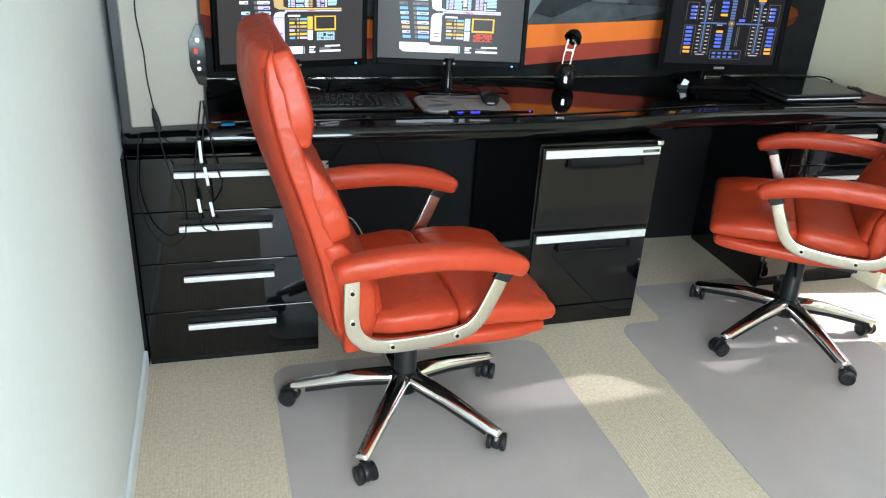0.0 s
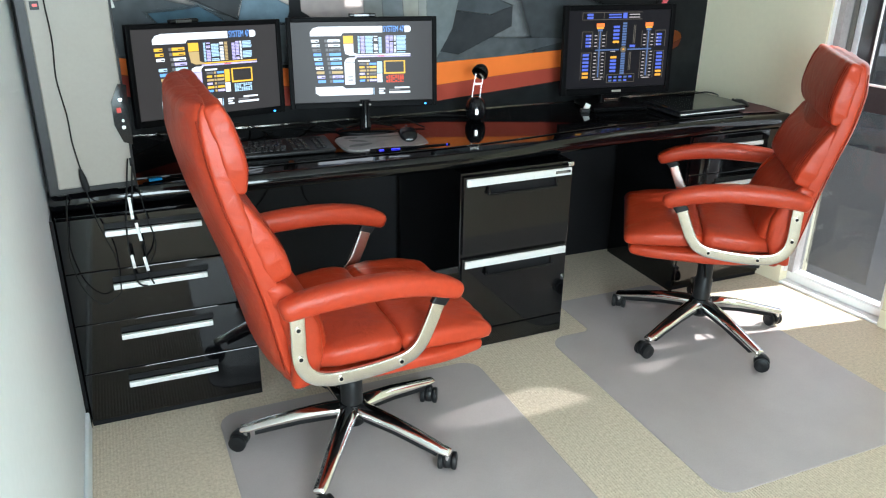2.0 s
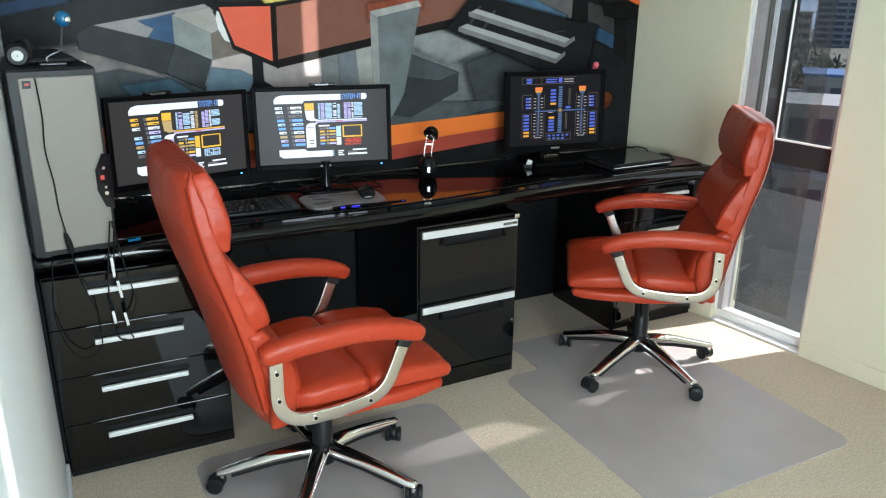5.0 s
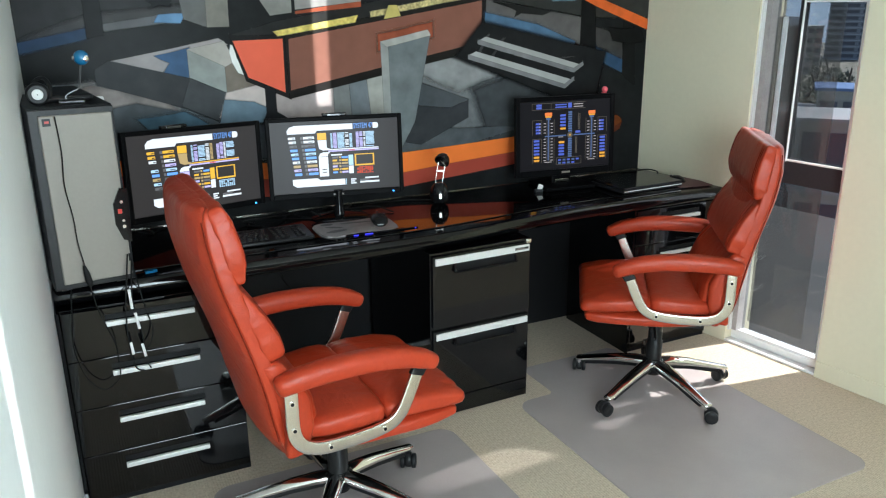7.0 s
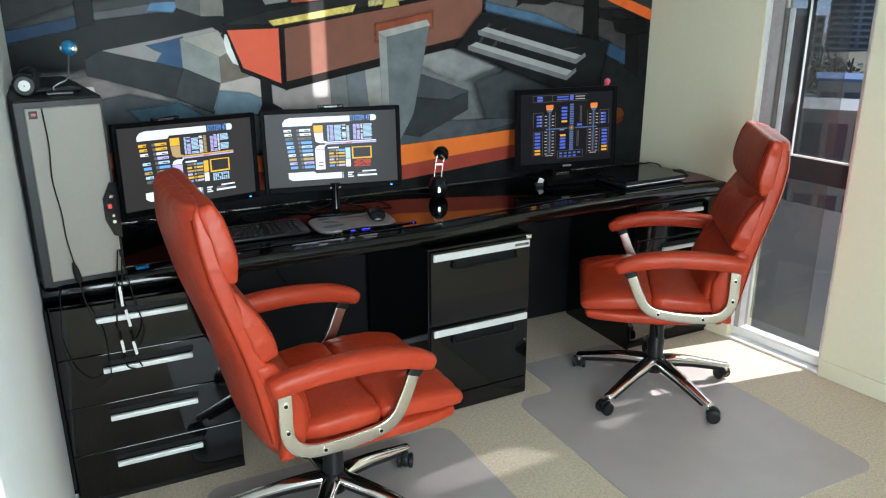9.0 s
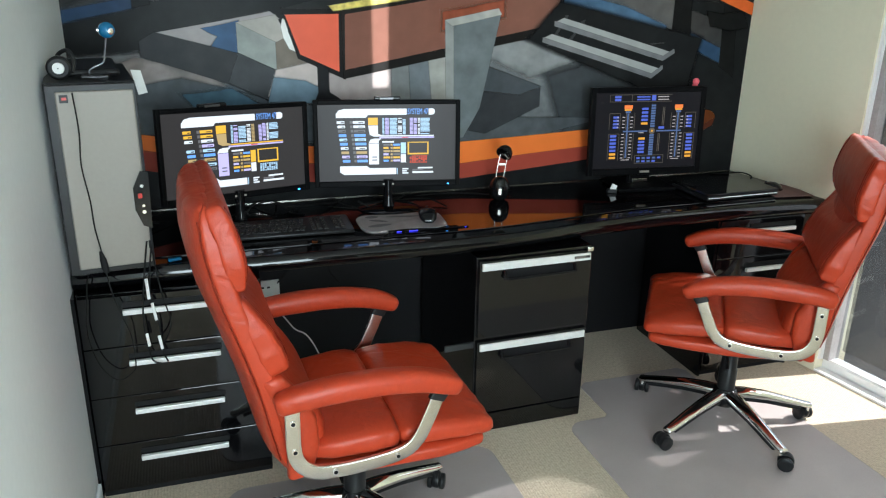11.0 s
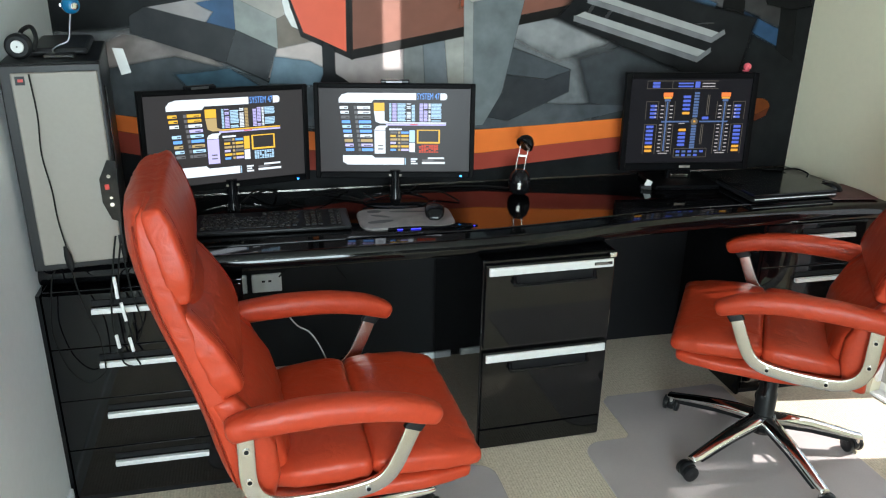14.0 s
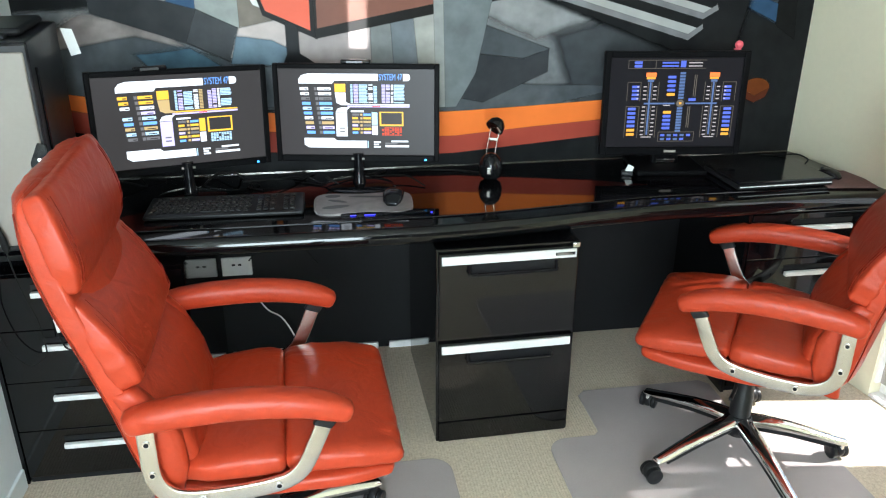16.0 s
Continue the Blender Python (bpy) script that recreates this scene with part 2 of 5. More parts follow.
def tube(points, r, n=8, per=6):
    line = smooth_line(points, per) if per else [Vector(p) for p in points]
    secs, up = [], None
    for k, p in enumerate(line):
        d = (line[min(k + 1, len(line) - 1)] - line[max(k - 1, 0)]).normalized()
        if up is None:
            up = d.orthogonal().normalized()
        up = (up - d * up.dot(d)).normalized()
        secs.append((p, up * r, d.cross(up) * r, 2))
    return loft(secs, n)


def flat(points, y=0.0, bm=None):
    """A face in the x-z plane at depth y."""
    bm = bm or bmesh.new()
    bm.faces.new([bm.verts.new((px, y, pz)) for px, pz in points])
    return bm


# the room
LEFT, BACK, TOP, FRONT = -0.275, 2.66, 2.55, -1.7
CORNER = Vector((2.572, BACK, 0))
ALONG = Vector((0.152, -1, 0)).normalized()
OUT = Vector((-ALONG.y, ALONG.x, 0))
WALL = Matrix(((ALONG.x, OUT.x, 0, CORNER.x), (ALONG.y, OUT.y, 0, CORNER.y), (0, 0, 1, 0), (0, 0, 0, 1)))


def right_x(y):
    return 2.572 + 0.152 * (BACK - y)


def structure(name, bm, material, label, m=None):
    ob = part(name, bm, material)
    if m is not None:
        ob.matrix_world = m
    return tagged(ob, label, name.split("_")[0], kind="structure")


bm = bmesh.new()
slabs = [[bm.verts.new((x, y, z)) for x, y in ((LEFT - 0.2, BACK + 0.2), (right_x(BACK) + 0.17, BACK + 0.2), (right_x(-2.9) + 0.19, -2.9), (LEFT - 0.2, -2.9))] for z in (TOP, TOP + 0.15)]
for k in range(4):
    bm.faces.new((slabs[0][k], slabs[0][(k + 1) % 4], slabs[1][(k + 1) % 4], slabs[1][k]))
bm.faces.new(slabs[0])
bm.faces.new(slabs[1])
under = bm.copy()
bmesh.ops.translate(under, verts=under.verts, vec=(0, 0, -TOP - 0.15))
structure("ceiling", bm, M_CEILING, "plain white painted ceiling")
structure("floor", under, M_CARPET, "beige ribbed loop-pile carpet floor")
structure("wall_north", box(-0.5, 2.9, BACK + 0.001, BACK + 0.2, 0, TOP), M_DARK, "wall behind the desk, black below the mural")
structure("wall_west", box(LEFT - 0.2, LEFT, -3.0, BACK, 0, TOP), M_WHITE_WALL, "plain white painted side wall")
WA, WB, WH = 0.636, 1.118, 1.7
BASE_W = 0.012
bm = box(-0.2, WA, 0, 0.2, 0, TOP)
box(WA, WB, 0, 0.2, WH, TOP, bm=bm)
box(WB, 4.6, 0, 0.2, 0, TOP, bm=bm)
structure("wall_east", bm, M_CREAM_WALL, "cream painted wall with a tall narrow window", WALL)
bm = box(-0.5, -0.15, FRONT - 0.2, FRONT, 0, TOP)
box(-0.15, 1.4, FRONT - 0.2, FRONT, 2.25, TOP, bm=bm)
box(1.4, 3.6, FRONT - 0.2, FRONT, 0, TOP, bm=bm)
# unseen wall; its taupe tone is set to darken reflections in the black gloss
structure("wall_south", bm, mat("dimmed_wall_tone", (0.3, 0.28, 0.25), 0.7, var=0.03), "unseen wall behind the camera, toned taupe to dim reflections, with a wide opening")
structure("baseboard_west", box(LEFT, LEFT + BASE_W, FRONT, 1.96, 0, 0.07, 0.004), M_WHITE_WALL, "white painted baseboard along the side wall")
structure("baseboard_east", box(WB, 4.35, -0.01, 0, 0, 0.08, 0.004), M_SKIRT, "cream painted baseboard under the wall", WALL)


# window
def window():
    w = thing("window_1", WALL, "tall narrow window with tinted glass and insect mesh", "window", kind="structure")
    a, b = WA, WB
    bm = box(a, a + 0.012, 0.012, 0.11, 0.06, WH)
    box(b - 0.02, b, 0.02, 0.11, 0.06, WH, bm=bm)
    box(a, b, 0.045, 0.11, WH - 0.04, WH, bm=bm)
    part("window_frame", bm, M_FRAME_WHITE, w, "white outer frame")
    part("window_sill", box(a, b, 0.0, 0.12, 0.0, 0.012, 0.003), M_FRAME_WHITE, w, "white sunlit sill")
    bm = box(a, b, 0.05, 0.1, 0.012, 0.06, 0.003)
    box(a + 0.12, b - 0.02, 0.044, 0.05, 0.022, 0.05, bm=bm)
    part("track", bm, M_FRAME_WHITE, w, "white sliding track")
    part("transom", box(a + 0.03, b - 0.03, 0.07, 0.095, 0.83, 0.935, 0.003), M_FRAME_DARK, w, "dark rail")
    part("head_rail", box(a + 0.03, b - 0.03, 0.07, 0.095, 1.63, WH - 0.041, 0.003), M_FRAME_DARK, w, "dark upper rail")
    part("stile", box(a + 0.013, a + 0.04, 0.03, 0.1, 0.06, WH - 0.04, 0.002), M_GREY_ALU, w, "grey stile")
    part("stile", box(a + 0.155, a + 0.175, 0.06, 0.1, 0.935, 1.63, 0.002), M_FRAME_DARK, w, "dark stile")
    part("side_panel", box(a + 0.04, a + 0.155, 0.082, 0.1, 0.935, 1.56, 0.002), M_SIDE_MESH, w, "grey mesh side panel")
    part("panel_rib", box(a + 0.075, a + 0.1, 0.066, 0.0745, 0.937, 1.56, 0.006), M_PALE_ALU, w, "pale upright rib")
    # white strips put the sunlit look of the sash edges into colour
    bm = box(a + 0.176, a + 0.181, 0.05, 0.06, 0.935, 1.63)
    box(b - 0.036, b - 0.03, 0.045, 0.06, 0.935, 1.63, bm=bm)
    box(a + 0.181, b - 0.036, 0.05, 0.06, 1.62, 1.627, bm=bm)
    box(a + 0.181, b - 0.036, 0.05, 0.06, 0.937, 0.945, bm=bm)
    part("lit_sash_edge", bm, M_FRAME_WHITE, w, "thin sash edge painted white as sunlit")
    for z0, z1 in ((0.06, 0.83), (0.935, 1.63)):
        g = part("pane", box(a + 0.03, b - 0.03, 0.075, 0.081, z0, z1), M_TINT, w, "grey tinted glass")
        g.visible_shadow = False
    g = part("insect_screen", box(a + 0.05, a + 0.34, 0.101, 0.102, 0.1, 1.63), M_MESH, w, "grey insect mesh")
    g.visible_shadow = False
    return w


window()


def glazed_door(name, m, width, height, label):
    d = thing(name, m, label, "door", kind="structure")
    for k in range(2):
        x0 = k * width / 2
        bm = box(x0, x0 + 0.05, 0.02, 0.07, 0, height)
        box(x0 + width / 2 - 0.05, x0 + width / 2, 0.02, 0.07, 0, height, bm=bm)
        box(x0 + 0.05, x0 + width / 2 - 0.05, 0.02, 0.07, height - 0.06, height, bm=bm)
        box(x0 + 0.05, x0 + width / 2 - 0.05, 0.02, 0.07, 0, 0.08, bm=bm)
        part("door_frame", bm, M_FRAME_WHITE, d)
        g = part("pane", box(x0 + 0.05, x0 + width / 2 - 0.05, 0.042, 0.048, 0.08, height - 0.06), M_CLEAR, d)
        g.visible_shadow = False
    return d


# unseen door, assumed here for the daylight that comes from behind
glazed_door("door_1", pose(-0.15, FRONT - 0.15, 0), 1.55, 2.25, "glazed sliding door assumed in the unseen rear wall")

# mural: a printed picture of a dark stepped hall with a red console
mural = thing("mural", pose(0, BACK, 0), "glossy wall mural of a stepped hall with a red console", "mural", kind="structure")
LAYER = [0]


def ink_material(name, color, rough, var, scale):
    m = mat("ink_" + name, color, rough, var=var, scale=scale, fine=16, bump=0.0, spec=0.06)
    nt = m.node_tree
    fade, soft, add = nt.nodes.new("ShaderNodeAttribute"), nt.nodes.new("ShaderNodeMapRange"), nt.nodes.new("ShaderNodeMath")
    fade.attribute_name = "cover"
    cloud = [n for n in nt.nodes if n.type == "TEX_NOISE"][1]
    add.operation = "MULTIPLY_ADD"
    add.inputs[1].default_value, add.inputs[2].default_value = 0.4, -0.2
    nt.links.new(cloud.outputs["Fac"], add.inputs[0])
    total = nt.nodes.new("ShaderNodeMath")
    nt.links.new(fade.outputs["Fac"], total.inputs[0])
    nt.links.new(add.outputs[0], total.inputs[1])
    soft.interpolation_type = "SMOOTHSTEP"
    nt.links.new(total.outputs[0], soft.inputs[0])
    nt.links.new(soft.outputs[0], nt.nodes["Principled BSDF"].inputs["Alpha"])
    return m


def ink(name, color, *points, rough=0.3, var=0.3, scale=5, feather=0.008):
    """A printed shape in the x-z plane whose edge fades over the feather's width."""
    LAYER[0] += 1
    m = bpy.data.materials.get("ink_" + name) or ink_material(name, [c * 1.12 for c in color], rough, var, scale)
    y = -0.0006 - 0.00006 * LAYER[0]
    pts = [Vector(p) for p in points]
    if sum(a.x * b.y - b.x * a.y for a, b in zip(pts, pts[1:] + pts[:1])) < 0:
        pts.reverse()
    n, rim = len(pts), []
    for k in range(n):
        a, b, c = pts[k - 1], pts[k], pts[(k + 1) % n]
        u, v = (b - a).normalized(), (c - b).normalized()
        p, q = Vector((u.y, -u.x)), Vector((v.y, -v.x))
        d = p + q
        d = d * (1 / max(0.5, d.length * d.length / 2)) if d.length > 0.2 else p
        rim.append(d * feather)
    bm = bmesh.new()
    layer = bm.verts.layers.float.new("cover")
    inner = [bm.verts.new((p.x, y, p.y)) for p, d in zip(pts, rim)]
    outer = [bm.verts.new((min(2.571, max(LEFT, p.x + d.x * 0.8)), y, max(0.77, p.y + d.y * 0.8))) for p, d in zip(pts, rim)]
    for vert in inner:
        vert[layer] = 1.25
    for vert in outer:
        vert[layer] = -0.25 if LAYER[0] > 1 else 1.25
    bm.faces.new(inner)
    for k in range(n):
        bm.faces.new((inner[k], inner[(k + 1) % n], outer[(k + 1) % n], outer[k]))
    return part(name, bm, m, mural)


ink("mural_ground", (0.0138, 0.0145, 0.0152), (LEFT, 0.77), (2.57, 0.77), (2.57, TOP), (LEFT, TOP))
ink("carpet_area", (0.1432, 0.1508, 0.1584), (LEFT, 1.33), (-0.04, 1.34), (0.22, 1.26), (0.41, 1.18), (0.45, 1.27), (1.19, 1.41), (1.64, 1.56), (1.72, 1.38), (2.14, 1.25), (2.06, 1.18), (1.85, 1.05), (1.5, 0.985), (0.9, 1.0), (0.3, 1.04), (LEFT, 1.1), var=0.3, scale=34, feather=0.05)
ink("carpet_warm", (0.25, 0.215, 0.205), (LEFT, 1.2), (-0.05, 1.31), (0.18, 1.25), (0.3, 1.16), (0.1, 1.12), var=0.4, scale=9, feather=0.09)
ink("carpet_light", (0.235, 0.24, 0.245), (1.3, 1.36), (1.62, 1.5), (1.78, 1.36), (1.5, 1.28), var=0.3, scale=9, feather=0.1)
ink("carpet_deep", (0.05, 0.055, 0.06), (1.62, 1.22), (1.85, 1.28), (2.12, 1.24), (2.0, 1.02), (1.7, 1.0), var=0.3, scale=6, feather=0.11)
ink("shadow_floor", (0.0758, 0.0842, 0.0927), (0.1, 1.26), (0.5, 1.15), (1.0, 1.12), (1.5, 1.06), (1.85, 1.05), (1.5, 0.985), (0.9, 1.0), (0.3, 1.04), (LEFT, 1.1), (LEFT, 1.2), var=0.35, scale=4, feather=0.03)
ink("upper_floor", (0.0512, 0.05, 0.0512), (LEFT, 1.52), (-0.04, 1.61), (0.3, 1.66), (0.31, 1.59), (0.01, 1.56), (LEFT, 1.48), var=0.25, feather=0.03)
ink("upper_floor_far", (0.0252, 0.0252, 0.0265), (LEFT, 1.65), (0.4, 1.8), (0.4, 1.66), (-0.03, 1.62), (LEFT, 1.54), var=0.3, feather=0.05)
ink("blue_edge", (0.0211, 0.0423, 0.0847), (LEFT, 1.50), (-0.05, 1.545), (-0.05, 1.52), (LEFT, 1.475), var=0.25, feather=0.025)
ink("pale_edge", (0.1008, 0.1008, 0.1057), (0.01, 1.56), (0.22, 1.59), (0.31, 1.595), (0.29, 1.575), (0.01, 1.545), feather=0.015)
ink("blue_edge_far", (0.1123, 0.216, 0.3624), (0.22, 1.59), (0.31, 1.595), (0.29, 1.572), (0.21, 1.575), feather=0.02)
ink("dark_post", (0.00864, 0.00864, 0.00936), (-0.035, TOP), (0.012, TOP), (0.012, 1.53), (-0.04, 1.52), feather=0.012)
ink("dark_seat", (0.00864, 0.00864, 0.00936), (0.16, 1.66), (0.27, 1.67), (0.26, 1.63), (0.22, 1.635), (0.19, 1.62), (0.2, 1.64), feather=0.012)
ink("pillar_side", (0.122, 0.122, 0.119), (0.28, 1.8), (0.4, 1.8), (0.395, 1.55), (0.31, 1.58))
ink("pillar_front", (0.202, 0.191, 0.169), (0.4, 1.8), (0.48, 1.8), (0.475, 1.55), (0.395, 1.55))
ink("platform", (0.324, 0.297, 0.297), (0.02, 1.43), (0.43, 1.50), (0.46, 1.48), (0.31, 1.46), (0.31, 1.35), (0.2, 1.385), var=0.2, feather=0.012)
ink("platform_blue", (0.04, 0.09, 0.18), (0.19, 1.445), (0.31, 1.465), (0.312, 1.35), (0.22, 1.38), (0.25, 1.42), feather=0.02)
ink("block_top", (0.362, 0.337, 0.311), (0.31, 1.465), (0.45, 1.49), (0.49, 1.41), (0.45, 1.39))
ink("block_face", (0.262, 0.28, 0.268), (0.31, 1.46), (0.45, 1.39), (0.45, 1.285), (0.31, 1.355))
ink("block_shade", (0.1725, 0.1458, 0.1212), (0.45, 1.39), (0.49, 1.41), (0.6, 1.32), (0.45, 1.285))
ink("riser", (0.0294, 0.0311, 0.0337), (-0.03, 1.4), (0.02, 1.43), (0.31, 1.352), (0.45, 1.285), (0.41, 1.18), (0.26, 1.25), (-0.03, 1.35), feather=0.01)
ink("riser_face", (0.0454, 0.0481, 0.0527), (0.31, 1.352), (0.45, 1.285), (0.415, 1.18), (0.27, 1.25))
ink("lit_floor", (0.4811, 0.4124, 0.3931), (0.45, 1.285), (0.6, 1.315), (0.625, 1.18), (0.42, 1.2), var=0.22, feather=0.02)
ink("lit_floor_far", (0.3645, 0.3136, 0.304), (0.63, 1.27), (0.9, 1.31), (0.9, 1.17), (0.64, 1.17), var=0.22, feather=0.04)
ink("floor_blue", (0.13, 0.19, 0.24), (0.44, 1.255), (0.55, 1.24), (0.63, 1.2), (0.62, 1.17), (0.42, 1.18), var=0.3, scale=9, feather=0.025)
ink("carpet_blue", (0.06, 0.11, 0.15), (0.12, 1.2), (0.27, 1.21), (0.36, 1.16), (0.2, 1.12), var=0.4, scale=9, feather=0.05)
ink("column_a", (0.2096, 0.216, 0.216), (0.9, 1.31), (0.97, 1.32), (0.98, 1.14), (0.9, 1.14), feather=0.015)
ink("column_b", (0.1616, 0.1798, 0.1978), (0.97, 1.32), (1.05, 1.34), (1.06, 1.13), (0.98, 1.14), feather=0.015)
ink("column_c", (0.328, 0.3232, 0.2992), (1.05, 1.34), (1.13, 1.35), (1.14, 1.12), (1.07, 1.13), feather=0.015)
ink("chair_arc", (0.778, 0.778, 0.756), (0.478, 1.475), (0.492, 1.47), (0.492, 1.43), (0.51, 1.39), (0.54, 1.365), (0.535, 1.355), (0.5, 1.37), (0.48, 1.41), (0.472, 1.45))
ink("console_frame_end", (0.013, 0.0122, 0.0122), (0.475, 1.515), (0.70, 1.515), (0.705, 1.255), (0.53, 1.335))
ink("console_end", (0.713, 0.129, 0.0743), (0.49, 1.49), (0.685, 1.493), (0.683, 1.285), (0.54, 1.35), var=0.05)
ink("console_frame", (0.0144, 0.013, 0.0122), (0.70, 1.515), (1.64, 1.675), (1.64, 1.43), (0.705, 1.255))
ink("console_front", (0.205, 0.088, 0.064), (0.715, 1.492), (1.61, 1.635), (1.61, 1.46), (0.712, 1.29), var=0.1, scale=3)
ink("console_glow", (0.27, 0.075, 0.042), (1.12, 1.488), (1.35, 1.532), (1.35, 1.5), (1.12, 1.455), feather=0.05)
ink("console_top", (0.0216, 0.0216, 0.0216), (0.475, 1.515), (0.65, 1.56), (1.64, 1.73), (1.64, 1.675), (0.70, 1.515))
ink("console_lamps", (0.675, 0.495, 0.144), (0.66, 1.522), (1.01, 1.578), (1.0, 1.56), (0.67, 1.512), var=0.5, scale=60, feather=0.015)
ink("console_buttons", (0.45, 0.378, 0.18), (1.08, 1.592), (1.6, 1.68), (1.6, 1.665), (1.08, 1.58), var=0.9, scale=90, feather=0.015)
ink("console_cone", (0.45, 0.378, 0.126), (1.14, 1.57), (1.21, 1.58), (1.195, 1.62), (1.16, 1.62))
ink("far_desk", (0.216, 0.209, 0.194), (0.6, 1.66), (0.73, 1.67), (0.73, 1.6), (0.645, 1.59))
ink("far_rail", (0.288, 0.072, 0.036), (0.75, 1.6), (1.03, 1.64), (1.03, 1.62), (0.75, 1.595))
ink("far_wall", (0.27, 0.2612, 0.2525), (0.75, 1.8), (1.03, 1.8), (1.03, 1.642), (0.75, 1.612))
ink("pedestal", (0.0144, 0.0144, 0.0158), (0.605, 1.31), (0.64, 1.29), (0.64, 1.2), (0.69, 1.17), (0.59, 1.165), (0.605, 1.2), feather=0.012)
ink("block_dark", (0.0363, 0.0388, 0.0429), (1.28, 1.29), (1.54, 1.20), (1.54, 1.12), (1.3, 1.015), (1.21, 1.035), feather=0.012)
ink("block_dark_top", (0.0636, 0.0716, 0.0796), (1.28, 1.29), (1.54, 1.20), (1.45, 1.175), (1.25, 1.2), feather=0.02)
ink("slab", (0.1463, 0.1654, 0.172), (1.145, 1.455), (1.35, 1.495), (1.27, 1.12), (1.2, 1.0), (1.145, 1.0))
ink("slab_edge", (0.27, 0.279, 0.27), (1.118, 1.47), (1.148, 1.46), (1.158, 1.0), (1.13, 1.0))
ink("slab_top", (0.38, 0.372, 0.346), (1.118, 1.472), (1.34, 1.515), (1.352, 1.495), (1.145, 1.452))
ink("gallery", (0.104, 0.097, 0.095), (1.64, 1.64), (2.19, 1.55), (2.18, 1.43), (1.91, 1.50), (1.64, 1.56), var=0.25, feather=0.015)
ink("gallery_blue", (0.0665, 0.1232, 0.1991), (1.64, 1.575), (1.91, 1.52), (2.12, 1.44), (2.11, 1.41), (1.91, 1.48), (1.64, 1.54), var=0.35, feather=0.03)
ink("gallery_far", (0.0432, 0.0411, 0.0399), (2.23, 1.51), (2.41, 1.46), (2.43, 1.3), (2.24, 1.385), feather=0.02)
ink("gallery_far_blue", (0.0277, 0.0594, 0.1111), (2.25, 1.41), (2.42, 1.34), (2.43, 1.29), (2.25, 1.37), var=0.35, feather=0.03)
ink("gallery_wall", (0.0324, 0.0324, 0.0302), (1.64, 1.8), (2.57, 1.8), (2.57, 1.56), (2.2, 1.57), (1.64, 1.66), var=0.3, feather=0.04)
ink("upper_light", (0.1238, 0.198, 0.2475), (1.85, 1.67), (2.12, 1.66), (2.12, 1.642), (2.0, 1.64), feather=0.02)
ink("gallery_post", (0.0101, 0.0101, 0.0101), (2.165, 1.8), (2.225, 1.8), (2.255, 1.38), (2.165, 1.40), feather=0.012)
ink("gallery_post_far", (0.0101, 0.0101, 0.0101), (2.42, 1.56), (2.48, 1.54), (2.51, 1.22), (2.43, 1.27))
ink("far_chair", (0.0101, 0.0101, 0.0101), (2.34, 1.5), (2.42, 1.49), (2.52, 1.5), (2.55, 1.44), (2.46, 1.43), (2.36, 1.45), feather=0.02)
ink("gallery_seat", (0.0144, 0.0144, 0.0144), (1.67, 1.63), (1.86, 1.605), (1.99, 1.585), (1.94, 1.575), (1.82, 1.585), (1.79, 1.57), (1.8, 1.595), feather=0.012)
ink("hand_rail", (0.612, 0.117, 0.027), (2.12, 1.665), (2.26, 1.645), (2.57, 1.54), (2.57, 1.495), (2.25, 1.61))
ink("stair_shadow", (0.013, 0.0135, 0.0145), (1.5, 1.4), (1.62, 1.53), (2.3, 1.38), (2.24, 1.1), (2.02, 1.2), feather=0.05)
for x in (1.62, 1.7, 2.1):
    ink("step_stay", (0.045, 0.045, 0.046), (x - 0.052, 1.37), (x - 0.038, 1.37), (x + 0.034, 1.49 - (x - 1.62) * 0.24), (x + 0.025, 1.49 - (x - 1.62) * 0.24))
ink("step_upper", (0.3383, 0.3383, 0.3325), (1.602, 1.465), (1.634, 1.477), (2.17, 1.332), (2.14, 1.316), var=0.12)
ink("step_upper_edge", (0.18, 0.18, 0.187), (1.595, 1.465), (2.13, 1.315), (2.18, 1.345), (2.185, 1.332), (2.13, 1.3), (1.595, 1.45))
ink("step_lower", (0.3488, 0.3488, 0.3436), (1.547, 1.4), (1.583, 1.413), (2.122, 1.261), (2.088, 1.242), var=0.12)
ink("step_lower_edge", (0.18, 0.18, 0.187), (1.545, 1.40), (2.08, 1.24), (2.13, 1.275), (2.132, 1.262), (2.08, 1.225), (1.545, 1.385))


def band(name, color, rows):
    ink(name, color, *[(x, a) for x, a, b in rows], *[(x, b) for x, a, b in rows[::-1]], var=0.06, scale=3)


band("orange_band", (0.792, 0.187, 0.0385), [(LEFT, 1.1, 1.05), (0.2, 1.02, 0.95), (0.57, 0.99, 0.92), (0.9, 0.975, 0.885), (1.2, 0.978, 0.885), (1.5, 0.99, 0.91), (1.8, 1.005, 0.93), (2.0, 1.03, 0.96)])
band("red_band", (0.338, 0.0585, 0.039), [(LEFT, 1.05, 0.98), (0.2, 0.95, 0.88), (0.57, 0.92, 0.85), (0.9, 0.885, 0.82), (1.2, 0.885, 0.825), (1.5, 0.91, 0.85), (1.8, 0.93, 0.875), (2.0, 0.96, 0.9)])
ink("orange_disc", (0.135, 0.0378, 0.0108), *[(2.385 + 0.055 * math.cos(k * math.pi / 10), 1.035 + 0.035 * math.sin(k * math.pi / 10)) for k in range(20)])
ink("disc_side", (0.0864, 0.0216, 0.0108), (2.33, 1.03), (2.34, 1.0), (2.385, 0.98), (2.43, 1.0), (2.44, 1.03), (2.385, 1.0))


